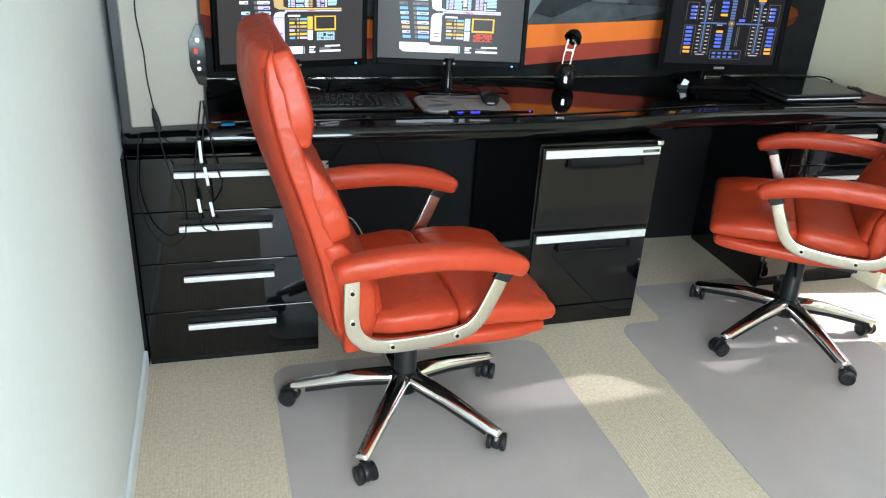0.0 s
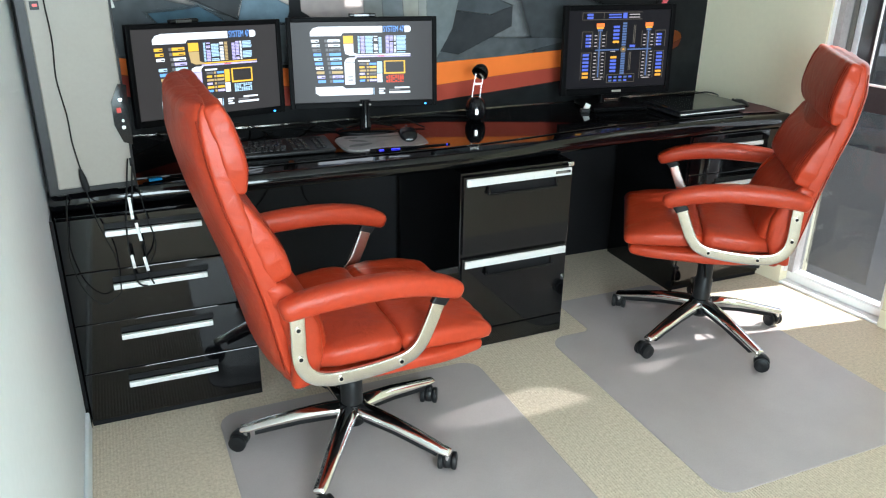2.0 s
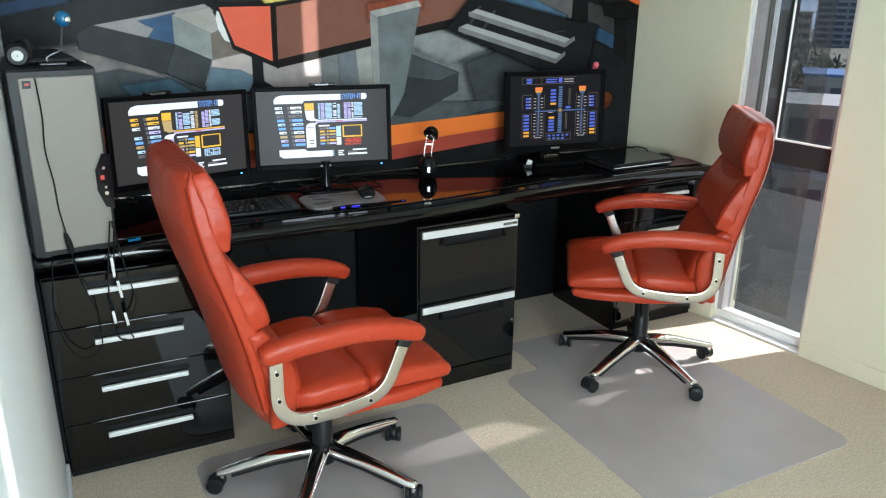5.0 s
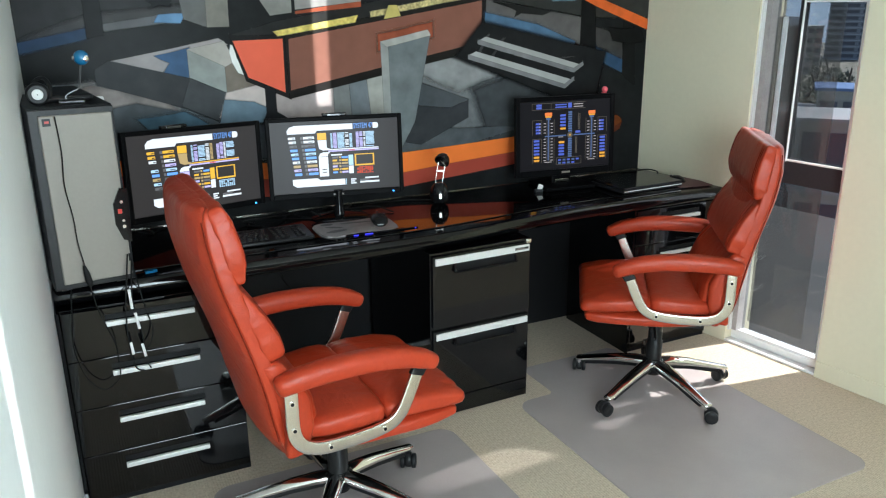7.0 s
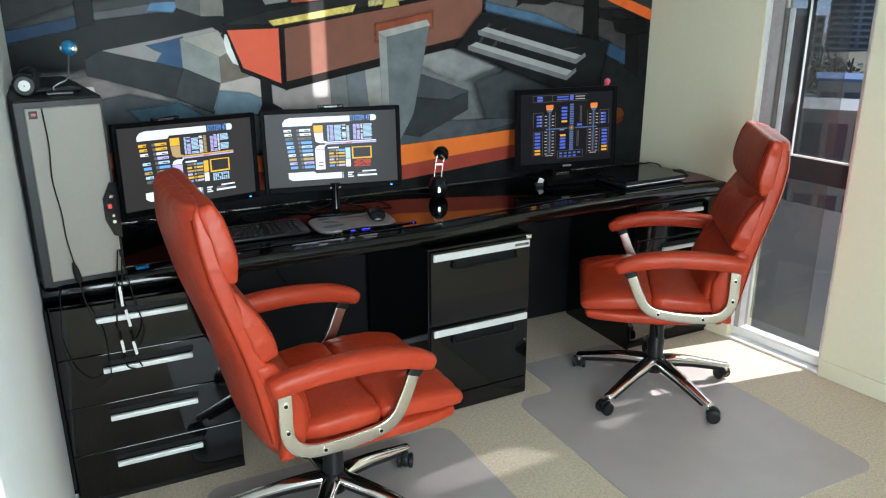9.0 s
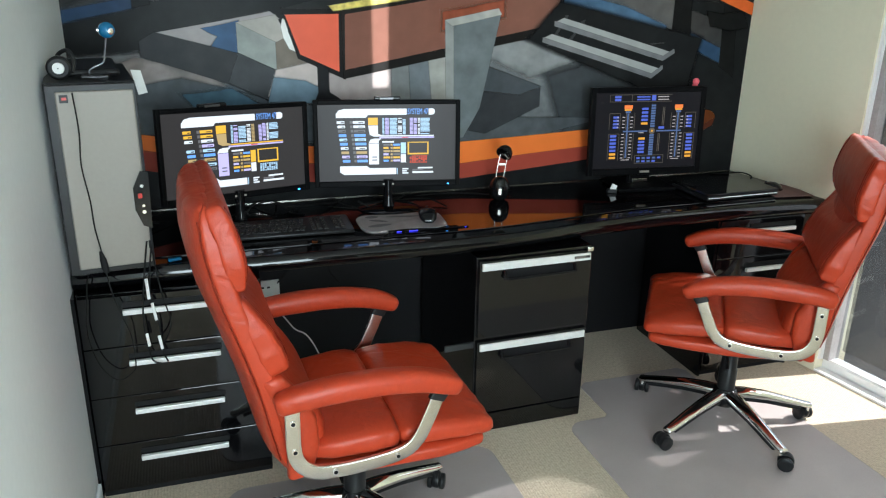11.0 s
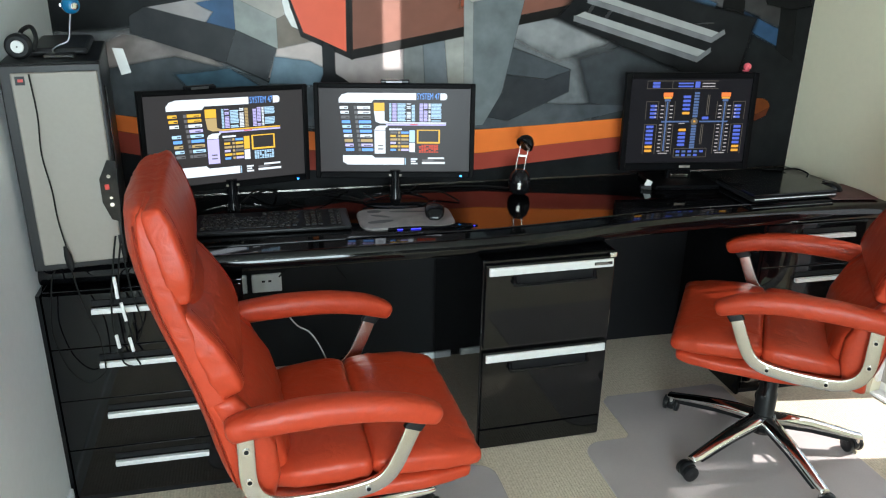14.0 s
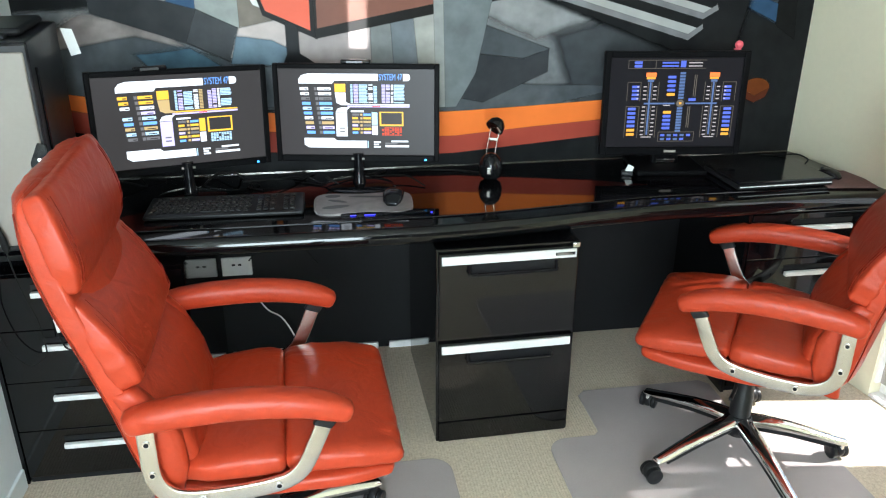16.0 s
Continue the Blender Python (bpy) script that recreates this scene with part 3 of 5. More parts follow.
# chair mats
def chair_mat(x0, x1, y0, y1, rz, label, lip=None):
    bm = bmesh.new()
    r, ring = 0.07, []
    for cx, cy, a in ((x1 - r, y1 - r, 0), (x0 + r, y1 - r, 90), (x0 + r, y0 + r, 180), (x1 - r, y0 + r, 270)):
        for k in range(7):
            w = radians(a + 15 * k)
            ring.append((cx + r * math.cos(w), cy + r * math.sin(w)))
    if lip:
        # the narrower tongue that reaches under the desk
        la, lb, ly = lip
        tongue = [(lb + 0.02, y1), (lb, y1 + 0.02), (lb, ly - 0.03), (lb - 0.03, ly), (la + 0.03, ly), (la, ly - 0.03), (la, y1 + 0.02), (la - 0.02, y1)]
        ring = ring[:7] + tongue + ring[7:]
    mx, my = (x0 + x1) / 2, (y0 + y1) / 2
    low = [bm.verts.new((x - mx, y - my, 0.0005)) for x, y in ring]
    mid = [bm.verts.new((x - mx, y - my, 0.003)) for x, y in ring]
    top = [bm.verts.new(((x - mx) * 0.993, (y - my) * 0.993, 0.004)) for x, y in ring]
    n = len(ring)
    for a, b in ((low, mid), (mid, top)):
        for k in range(n):
            bm.faces.new((a[k], a[(k + 1) % n], b[(k + 1) % n], b[k]))
    bm.faces.new(top)
    bm.faces.new(low[::-1])
    ob = part("chair_mat", bm, M_VINYL)
    ob.matrix_world = pose(mx, my, 0, 0, 0, rz)
    return tagged(ob, label, "chair mat", "chair mats on the carpet")


chair_mat(0.13, 1.07, 0.72, 1.9, 1, "translucent grey vinyl chair mat on beige carpet")
chair_mat(1.407, 2.328, 0.955, 1.95, 0.5, "translucent grey vinyl chair mat on sunlit carpet", (1.6, 2.12, 2.22))

# desk
DZ = 0.772


def front_y(x):
    s = min(1, max(0, (x - 0.95) / 0.95))
    return 2.022 + 0.085 * s * s * (3 - 2 * s)


def desk():
    d = thing("desk", pose(0, 0, 0), "long black gloss desk with a curved bullnose front edge", "desk")
    bm = bmesh.new()
    rows = []
    n = 60
    for k in range(n + 1):
        s = k / n
        xa = LEFT + 0.004 + (2.62 - LEFT) * s
        fy = front_y(xa)
        row = []
        ring = [(BACK - 0.004, DZ)] + [(fy + 0.029 - 0.029 * math.cos(radians(a)), DZ - 0.029 + 0.029 * math.sin(radians(a))) for a in range(90, -91, -12)] + [(BACK - 0.004, DZ - 0.058)]
        for y, z in ring:
            row.append(bm.verts.new((LEFT + 0.004 + (right_x(y) - 0.004 - LEFT - 0.004) * s, y, z)))
        rows.append(row)
    for a, b in zip(rows, rows[1:]):
        for k in range(len(a)):
            j = (k + 1) % len(a)
            bm.faces.new((a[k], a[j], b[j], b[k]))
    bm.faces.new(rows[0])
    bm.faces.new(rows[-1][::-1])
    part("desktop", bm, M_LACQUER, d, "black gloss lacquered top", smooth=True)
    bm = bmesh.new()
    rows = []
    for k in range(n + 1):
        s = k / n
        fy = front_y(LEFT + (2.62 - LEFT) * s) + 0.085
        rows.append([bm.verts.new((LEFT + 0.01 + (right_x(y) - 0.01 - LEFT - 0.01) * s, y, z)) for y, z in ((BACK - 0.01, DZ + 0.0005), (BACK - 0.01, DZ + 0.005), (fy + 0.002, DZ + 0.005), (fy, DZ + 0.003), (fy, DZ + 0.0005))])
    for a, b in zip(rows, rows[1:]):
        for k in range(5):
            j = (k + 1) % 5
            bm.faces.new((a[k], a[j], b[j], b[k]))
    bm.faces.new(rows[0])
    bm.faces.new(rows[-1][::-1])
    part("glass_sheet", bm, M_LACQUER, d, "black glass sheet")
    # pale strip paints in the bright line along the desk's back edge
    part("back_highlight", box(LEFT + 0.01, 2.56, BACK - 0.018, BACK - 0.011, DZ + 0.006, DZ + 0.008), M_SATIN, d, "thin pale strip painted in as a bright line")
    return d


desk()
SURF = DZ + 0.005


def pedestal(name, m, w, depth, label, zs, handle=(0.12, 0.395)):
    p = thing(name, m, label, "drawer unit", "drawer units under the desk")
    h = 0.712
    part("body", box(0.0, w, 0.022, depth, 0.0, h, 0.002), M_LACQUER, p)
    part("side_panel", box(-0.012, -0.001, 0.0, depth, 0.0, h), M_LACQUER, p)
    step = 0.1725
    for z in zs:
        f = part("drawer", box(0.004, w - 0.004, 0.0, 0.0215, z - 0.118, min(h - 0.004, z + 0.0515), 0.002), M_FRONT, p)
        # flat dark strip that stands in for the shaded slot above the handle
        part("slot_shade", box(handle[0], handle[1] + 0.005, -0.003, -0.0005, z + 0.012, z + 0.028), M_DARK, f)
        part("handle", box(handle[0], handle[1], -0.02, -0.0045, z - 0.008, z + 0.008, 0.002), M_ALU, f, "pale aluminium bar handle")
    part("plinth", box(0.002, w - 0.002, 0.01, 0.022, 0.0, 0.02), M_DARK, p)
    return p


ZS = [0.141, 0.314, 0.486, 0.659]
pedestal("drawer_unit", pose(-0.262, 1.972, 0), 0.548, 0.66, "black gloss four-drawer unit with pale bar handles beside the wall", ZS, (0.13, 0.406))
pedestal("drawer_unit", pose(2.145, 2.135, 0), 0.49, 0.5, "black gloss four-drawer unit with pale bar handles by the window", ZS, (0.15, 0.37))


def filing_cabinet():
    c = thing("filing_cabinet", pose(1.03, 1.985, 0, 0, 0, 1.5), "black steel two-drawer filing cabinet with white label strips", "filing cabinet")
    w, h = 0.462, 0.71
    bm = box(0, w, 0.012, 0.62, 0, h, 0.003)
    part("body", bm, M_STEEL_BLACK, c)
    part("plinth", box(0.008, w - 0.008, 0.002, 0.011, 0.004, 0.078, 0.001), M_STEEL_BLACK, c)
    for z0 in (0.086, 0.4):
        z1 = z0 + 0.298
        f = part("drawer", box(0.008, w - 0.008, 0.0, 0.011, z0, z1, 0.002), M_STEEL_BLACK, c)
        part("label_strip", box(0.016, w - 0.016, -0.009, -0.0005, z1 - 0.036, z1 - 0.008, 0.002), M_ALU, f, "white aluminium strip")
        # flat dark plate that paints the shade of the handle's recess
        part("recess_shade", box(0.1, 0.385, -0.003, -0.0005, z1 - 0.075, z1 - 0.04, 0.001), M_DARK, f)
        line = [(0.103, -0.004, z1 - 0.042), (0.104, -0.012, z1 - 0.062), (0.112, -0.014, z1 - 0.071), (0.24, -0.014, z1 - 0.072), (0.372, -0.014, z1 - 0.071), (0.38, -0.012, z1 - 0.062), (0.381, -0.004, z1 - 0.042)]
        part("pull", tube(line, 0.0055, 8, 4), M_PLASTIC_GLOSS, f, "black gloss pull", smooth=True)
    t = part("maker_tag", box(w - 0.085, w - 0.022, -0.0105, -0.0095, 0.672, 0.682), M_PLASTIC, c)
    for k in range(2):
        part("tag_bar", box(w - 0.082, w - 0.03 - 0.01 * k, -0.0112, -0.0106, 0.6735 + 0.004 * k, 0.676 + 0.004 * k), M_PUTTY, t)
    part("lock_plate", box(w - 0.028, w - 0.004, -0.004, 0.011, 0.6935, 0.7095, 0.002), M_CHROME, c, "chrome lock plate")
    bm = cyl(0.006, -0.004, 0.004, 16)
    bm.transform(pose(w - 0.016, -0.005, 0.7015, 90))
    part("lock", bm, M_CHROME, c, smooth=True)
    return c


filing_cabinet()


# office chairs
def puckered(secs, end, seed, fold=0.0042):
    """A stuffed cushion: smooth sections, with gathers in the leather near its seams."""
    V = Vector
    centres = smooth_line([s[0] for s in secs], 5)
    dense = []
    for k, p in enumerate(centres):
        t = k / 5
        i = min(int(t), len(secs) - 2)
        f = t - i
        dense.append((p, V(secs[i][1]).lerp(V(secs[i + 1][1]), f), V(secs[i][2]).lerp(V(secs[i + 1][2]), f), secs[i][3]))
    bm = loft(dense, 72, end)
    first, last = V(secs[0][0]), V(secs[-1][0])
    axis = last - first
    width = max(V(s[1]).length for s in secs)
    bm.normal_update()
    push = []
    for v in bm.verts:
        along = min(1, max(0, (v.co - first).dot(axis) / axis.length_squared))
        edge = max(0, 1 - min(along, 1 - along) * axis.length / 0.07)
        rim = max(0, (abs(v.co.y) / width - 0.6) / 0.4)
        across = noise.noise(V((v.co.y * 34, along * 2.5, seed * 3.7)))
        down = noise.noise(V((along * axis.length * 46, v.co.y * 7, seed * 5.1 + 9)))
        soft = noise.noise(V((v.co.x * 8, v.co.y * 8, v.co.z * 8 + seed)))
        push.append(v.normal * (fold * (edge * across + 0.9 * rim * down * (0.4 + edge)) + 0.0022 * soft))
    for v, d in zip(bm.verts, push):
        v.co += d
    return bm


def office_chair(m, phase, label, base=(0, 0), recline=(0.0, 0.0)):
    c = thing("office_chair", m, label, "chair", "office chairs at the desk")
    V = Vector

    def side(points, hw, ht, expo=5, name="", material=M_LEATHER, end=0.02, lab="", n=32, lean=None):
        """A cushion lofted along points (u, z), with half-width hw and half-thickness ht (numbers or lists)."""
        line = [V(short(u, z)) for u, z in points]
        secs = []
        for k, p in enumerate(line):
            d = (line[min(k + 1, len(line) - 1)] - line[max(k - 1, 0)]).normalized()
            nrm = V((d.z, 0, -d.x))
            a = hw[k] if isinstance(hw, list) else hw
            b = ht[k] if isinstance(ht, list) else ht
            secs.append((p, V((0, a, 0)), nrm * b, expo))
        return part(name, puckered(secs, end, len(c.children)), material, c, lab, smooth=True, angle=60)

    def short(u, z, y=0.0):
        k = max(0.0, (z - 0.45) / 0.74)
        return u + recline[0] * k, y, z - recline[1] * k

    shell = [(-0.208, 0.375), (-0.236, 0.44), (-0.257, 0.54), (-0.286, 0.68), (-0.328, 0.83), (-0.367, 0.96), (-0.392, 1.08), (-0.4, 1.16)]
    wide = [0.195, 0.222, 0.238, 0.25, 0.254, 0.254, 0.25, 0.232]
    side(shell, wide, [0.036, 0.046, 0.052, 0.055, 0.056, 0.057, 0.055, 0.044], 2.2, "back_shell", end=0.03, lab="rounded red leather outer back")
    band_line = [(u + 0.01, z + 0.004) for u, z in shell]
    side(band_line, [0.208, 0.23, 0.246, 0.256, 0.26, 0.26, 0.256, 0.242], [0.02, 0.025, 0.027, 0.027, 0.027, 0.027, 0.026, 0.022], 8, "side_band", end=0.028, lab="flat red leather side band")
    head = side([(-0.338, 0.982), (-0.337, 1.03), (-0.347, 1.085), (-0.361, 1.14), (-0.374, 1.178)], [0.256, 0.262, 0.262, 0.256, 0.243], [0.03, 0.032, 0.032, 0.03, 0.026], 8, "headrest", end=0.014, lab="padded red leather head cushion")
    mid = side([(-0.248, 0.735), (-0.265, 0.785), (-0.294, 0.855), (-0.336, 0.93)], [0.256, 0.262, 0.261, 0.254], [0.034, 0.036, 0.03, 0.022], 8, "back_cushion", end=0.014, lab="padded red leather back cushion")
    low = side([(-0.174, 0.48), (-0.19, 0.55), (-0.219, 0.62), (-0.267, 0.7)], [0.225, 0.238, 0.246, 0.246], [0.058, 0.058, 0.045, 0.028], 5, "lumbar_cushion", end=0.02, lab="padded red leather lumbar cushion")
    for s in (-1, 1):
        wing = [(V(short(u, z, s * 0.238)), V((0, 0.026, 0)), V((b, 0, 0.2 * b)), 3) for u, z, b in ((-0.2, 0.405, 0.035), (-0.19, 0.47, 0.042), (-0.2, 0.56, 0.045), (-0.228, 0.64, 0.038), (-0.262, 0.7, 0.028))]
        part("side_bolster", loft(wing, 20, 0.015), M_LEATHER, c, smooth=True, angle=60)
        part("seam", tube([short(u - 0.0225, z - 0.007, s * (w + 0.0035)) for (u, z), w in list(zip(band_line, wide))[1:]], 0.002, 6, 5), M_SEAM, c, smooth=True)
        for cushion, rows, lean in ((head, ((-0.338, 0.982, 0.256, 0.03), (-0.337, 1.03, 0.262, 0.032), (-0.347, 1.085, 0.262, 0.032), (-0.361, 1.14, 0.256, 0.03), (-0.374, 1.178, 0.243, 0.026)), 0.15), (mid, ((-0.248, 0.735, 0.256, 0.034), (-0.265, 0.785, 0.262, 0.036), (-0.294, 0.855, 0.261, 0.03), (-0.336, 0.93, 0.254, 0.022)), 0.45)):
            # two stitched seams where the front panel meets the side band
            q = math.hypot(1, lean)
            for across, out in ((0.91, 0.915), (0.85, 0.958)):
                part("seam", tube([short(u + out * t / q, z + out * t * lean / q, s * across * w) for u, z, w, t in rows], 0.0015, 6, 4), M_SEAM, cushion, smooth=True)

    def slab(rows, name, expo=4, end=0.02, lab=""):
        """Seat pads: rows of (u, z of centre, half-width, half-height)."""
        secs = [(V((u, 0, z)), V((0, a, 0)), V((0, 0, b)), expo) for u, z, a, b in rows]
        return part(name, puckered(secs, end, len(c.children)), M_LEATHER, c, lab, smooth=True, angle=60)

    slab([(-0.17, 0.388, 0.22, 0.03), (0.0, 0.385, 0.255, 0.032), (0.2, 0.388, 0.262, 0.032), (0.31, 0.392, 0.25, 0.03)], "seat_base", 4, 0.02, "red leather seat base")
    slab([(-0.17, 0.445, 0.235, 0.034), (-0.1, 0.452, 0.256, 0.042), (0.0, 0.457, 0.264, 0.046), (0.052, 0.457, 0.262, 0.042)], "seat_cushion_rear", 4, 0.02, "padded red leather rear seat cushion")
    slab([(0.095, 0.457, 0.262, 0.04), (0.15, 0.457, 0.27, 0.043), (0.25, 0.45, 0.272, 0.04), (0.325, 0.44, 0.262, 0.032)], "seat_cushion_front", 4, 0.026, "padded red leather front seat cushion")
    for s in (-1, 1):
        y = s * 0.287
        path = [(-0.222, 0.615), (-0.222, 0.56), (-0.222, 0.505), (-0.213, 0.465), (-0.19, 0.436), (-0.152, 0.42), (-0.1, 0.416), (-0.03, 0.418), (0.04, 0.426), (0.083, 0.44), (0.112, 0.468), (0.133, 0.51), (0.152, 0.555), (0.17, 0.6)]
        line = smooth_line([(u, y, z) for u, z in path], 3)
        secs = []
        for k, p in enumerate(line):
            d = (line[min(k + 1, len(line) - 1)] - line[max(k - 1, 0)]).normalized()
            secs.append((p, V((0, 0.0075, 0)), V((d.z, 0, -d.x)) * 0.0195, 6))
        arm = part("arm_frame", loft(secs, 20), M_SATIN, c, "satin nickel arm frame", smooth=True, angle=50)
        for u, z in ((-0.222, 0.581), (-0.22, 0.498), (-0.118, 0.417), (0.052, 0.428)):
            for r, dd, mm, nm in ((0.0085, 0.003, M_CHROME, "screw_ring"), (0.0055, 0.0036, M_DARK, "screw")):
                bm = cyl(r, 0, dd, 14)
                bm.transform(Matrix.Translation((u, y + s * 0.0075, z)) @ pose(0, 0, 0, -90 * s, 0, 0))
                part(nm, bm, mm, arm)
        col = [(V((0.16 + 0.012 * k, y, 0.577 + 0.017 * k)), V((0, 0.009, 0)), V((0.021, 0, -0.008)), 6) for k in range(3)]
        part("arm_collar", loft(col, 20), M_PLASTIC, c, "black plastic collar", smooth=True)
        pad = [(-0.245, 0.638, 0.028, 0.028), (-0.2, 0.648, 0.034, 0.031), (-0.1, 0.656, 0.036, 0.033), (0.02, 0.655, 0.036, 0.032), (0.12, 0.642, 0.035, 0.031), (0.18, 0.624, 0.033, 0.029), (0.212, 0.61, 0.028, 0.025)]
        line = smooth_line([(u, y, z) for u, z, a, b in pad], 3)
        secs = []
        for k, p in enumerate(line):
            d = (line[min(k + 1, len(line) - 1)] - line[max(k - 1, 0)]).normalized()
            t = k / (len(line) - 1) * (len(pad) - 1)
            i = min(int(t), len(pad) - 2)
            a = pad[i][2] + (pad[i + 1][2] - pad[i][2]) * (t - i)
            b = pad[i][3] + (pad[i + 1][3] - pad[i][3]) * (t - i)
            secs.append((p, V((0, a, 0)), V((-d.z, 0, d.x)) * b, 2.8))
        part("armrest", loft(secs, 24, 0.018), M_LEATHER, c, "padded red leather armrest", smooth=True, angle=60)
    # column and base
    part("seat_pan", box(-0.15, 0.26, -0.2, 0.2, 0.346, 0.362, 0.004), M_PLASTIC, c, "black seat pan")
    B = V((base[0], base[1], 0))
    foot = Matrix.Translation(B)
    part("mechanism", box(-0.1, 0.1, -0.085, 0.085, 0.318, 0.3455, 0.008), M_PLASTIC, c, "black tilt mechanism")
    part("gas_column", moved(foot, turned([(0, 0.1), (0.034, 0.1), (0.034, 0.225), (0.03, 0.232), (0.03, 0.3), (0.036, 0.305), (0.036, 0.34), (0, 0.34)], 28)), M_PLASTIC, c, "black gas column", smooth=True)
    part("lever", tube([(0.03, 0.06, 0.335), (0.04, 0.16, 0.33), (0.04, 0.215, 0.322), (0.045, 0.27, 0.318)], 0.006, 8, 4), M_PLASTIC, c, smooth=True)
    part("hub", moved(foot, turned([(0, 0.075), (0.04, 0.075), (0.052, 0.1), (0.05, 0.13), (0.038, 0.145), (0, 0.148)], 30)), M_PLASTIC_GLOSS, c, "black hub", smooth=True)
    for k in range(5):
        w = radians(phase + 72 * k)
        e, q = V((math.cos(w), math.sin(w), 0)), V((-math.sin(w), math.cos(w), 0))
        secs = []
        for r, z, a, b in ((0.035, 0.124, 0.031, 0.022), (0.08, 0.121, 0.03, 0.022), (0.16, 0.11, 0.0265, 0.0195), (0.25, 0.091, 0.023, 0.016), (0.315, 0.075, 0.021, 0.014), (0.338, 0.072, 0.019, 0.012)):
            secs.append((B + e * r + V((0, 0, z)), q * a, V((0, 0, b)), 1.75))
        part("spoke", loft(secs, 20, 0.008), M_CHROME, c, "polished chrome spoke", smooth=True, angle=60)
        secs = [(B + e * r + V((0, 0, z - 0.012)), q * a, V((0, 0, b)), 3) for r, z, a, b in ((0.05, 0.118, 0.022, 0.014), (0.16, 0.104, 0.02, 0.012), (0.3, 0.072, 0.015, 0.009))]
        part("spoke_underside", loft(secs, 16), M_PLASTIC, c, "black underside", smooth=True)
        turn = w + radians(40 + 63 * k)
        cast = new("caster")
        cast.parent = c
        cast.matrix_basis = Matrix.Translation(B + e * 0.333) @ Matrix.Rotation(turn, 4, "Z")
        part("stem", cyl(0.008, 0.045, 0.075, 12), M_CHROME, cast)
        hood = turned([(0, -0.011), (0.026, -0.011), (0.0285, -0.006), (0.0285, 0.006), (0.026, 0.011), (0, 0.011)], 20)
        hood.transform(Matrix.Translation((-0.018, 0, 0.034)) @ pose(0, 0, 0, 90, 0, 0))
        part("hood", hood, M_PLASTIC, cast, smooth=True)
        for s in (-1, 1):
            wh = turned([(0, -0.0095), (0.02, -0.0095), (0.0265, -0.006), (0.0275, 0), (0.0265, 0.006), (0.02, 0.0085), (0.008, 0.0085), (0, 0.0065)], 24)
            wh.transform(Matrix.Translation((-0.018, s * 0.0205, 0.0285)) @ pose(0, 0, 0, -90 * s, 0, 0))
            part("wheel", wh, M_PLASTIC, cast, "black twin wheel", smooth=True)
    return c


office_chair(pose(0.50, 1.612, 0.004, 0, 0, 2.5), 22 - 2.5, "red-orange leather high-back office chair facing along the desk", (0, -0.01), (0.01, 0.05))
office_chair(pose(2.06, 1.84, 0.004, 0, 0, 145), 54 - 145, "red-orange leather high-back office chair turned towards the desk by the window", (0.02, 0.06), (0.05, 0.085))

# monitors
G_WHITE = glow("display_white", (0.85, 0.92, 1.0), 1.0)
G_BLUE = glow("display_blue", (0.16, 0.4, 1.0), 1.1)
G_SKY = glow("display_sky", (0.5, 0.76, 1.0), 1.0)
G_LILAC = glow("display_lilac", (0.6, 0.55, 1.0), 1.0)
G_AMBER = glow("display_amber", (1.0, 0.58, 0.06), 0.9)
G_SAND = glow("display_sand", (0.75, 0.55, 0.25), 0.7)
G_RED = glow("display_red", (0.9, 0.08, 0.02), 0.85)
G_GREY = glow("display_grey", (0.3, 0.3, 0.32), 0.5)
G_BASE = glow("display_dark", (0.04, 0.037, 0.037), 0.8)
G_BASE3 = glow("display_black", (0.008, 0.007, 0.008), 0.7)
G_BASE3.node_tree.nodes["Principled BSDF"].inputs["Specular IOR Level"].default_value = 0.04
G_LED = glow("blue_led", (0.05, 0.35, 1.0), 4.0)


class Display:
    """Flat lit shapes on a screen, in fractions of its width and height from the lower left."""

    def __init__(self, w, h, x0, z0, y):
        self.w, self.h, self.x0, self.z0, self.y, self.sheets, self.shapes = w, h, x0, z0, y, {}, []

    def poly(self, material, pts):
        lift = self.y - 0.0006 - 0.00025 * self.sheets.setdefault(material, len(self.sheets))
        size = 0.5 * abs(sum(a[0] * b[1] - b[0] * a[1] for a, b in zip(pts, pts[1:] + pts[:1])))
        self.shapes.append((material, size, [(self.x0 + u * self.w, lift, self.z0 + v * self.h) for u, v in pts]))

    def bar(self, material, u0, v0, u1, v1, rl=0.0, rr=0.0):
        pts, k = [], self.w / self.h
        for cu, cv, r, a in ((u1, v1, rr, 0), (u0, v1, rl, 90), (u0, v0, rl, 180), (u1, v0, rr, 270)):
            if r <= 0:
                pts.append((cu, cv))
                continue
            cx, cy = cu - r * (1 if a in (0, 270) else -1), cv - r * k * (1 if a in (0, 90) else -1)
            pts += [(cx + r * math.cos(radians(a + 22.5 * j)), cy + r * k * math.sin(radians(a + 22.5 * j))) for j in range(5)]
        self.poly(material, pts)

    def finish(self, screen, lean):
        """Large panels become parts; the many tiny marks stay together."""
        slots, tiny = list(self.sheets), bmesh.new()
        for material, size, pts in self.shapes:
            bm = bmesh.new() if size > 0.0022 else tiny
            face = bm.faces.new([bm.verts.new(p) for p in pts])
            if bm is tiny:
                face.material_index = slots.index(material)
            else:
                part("lit_panel", moved(lean, bm), material, screen)
        tagged(part("small_mark", moved(lean, tiny), slots, screen), kind="stuff")


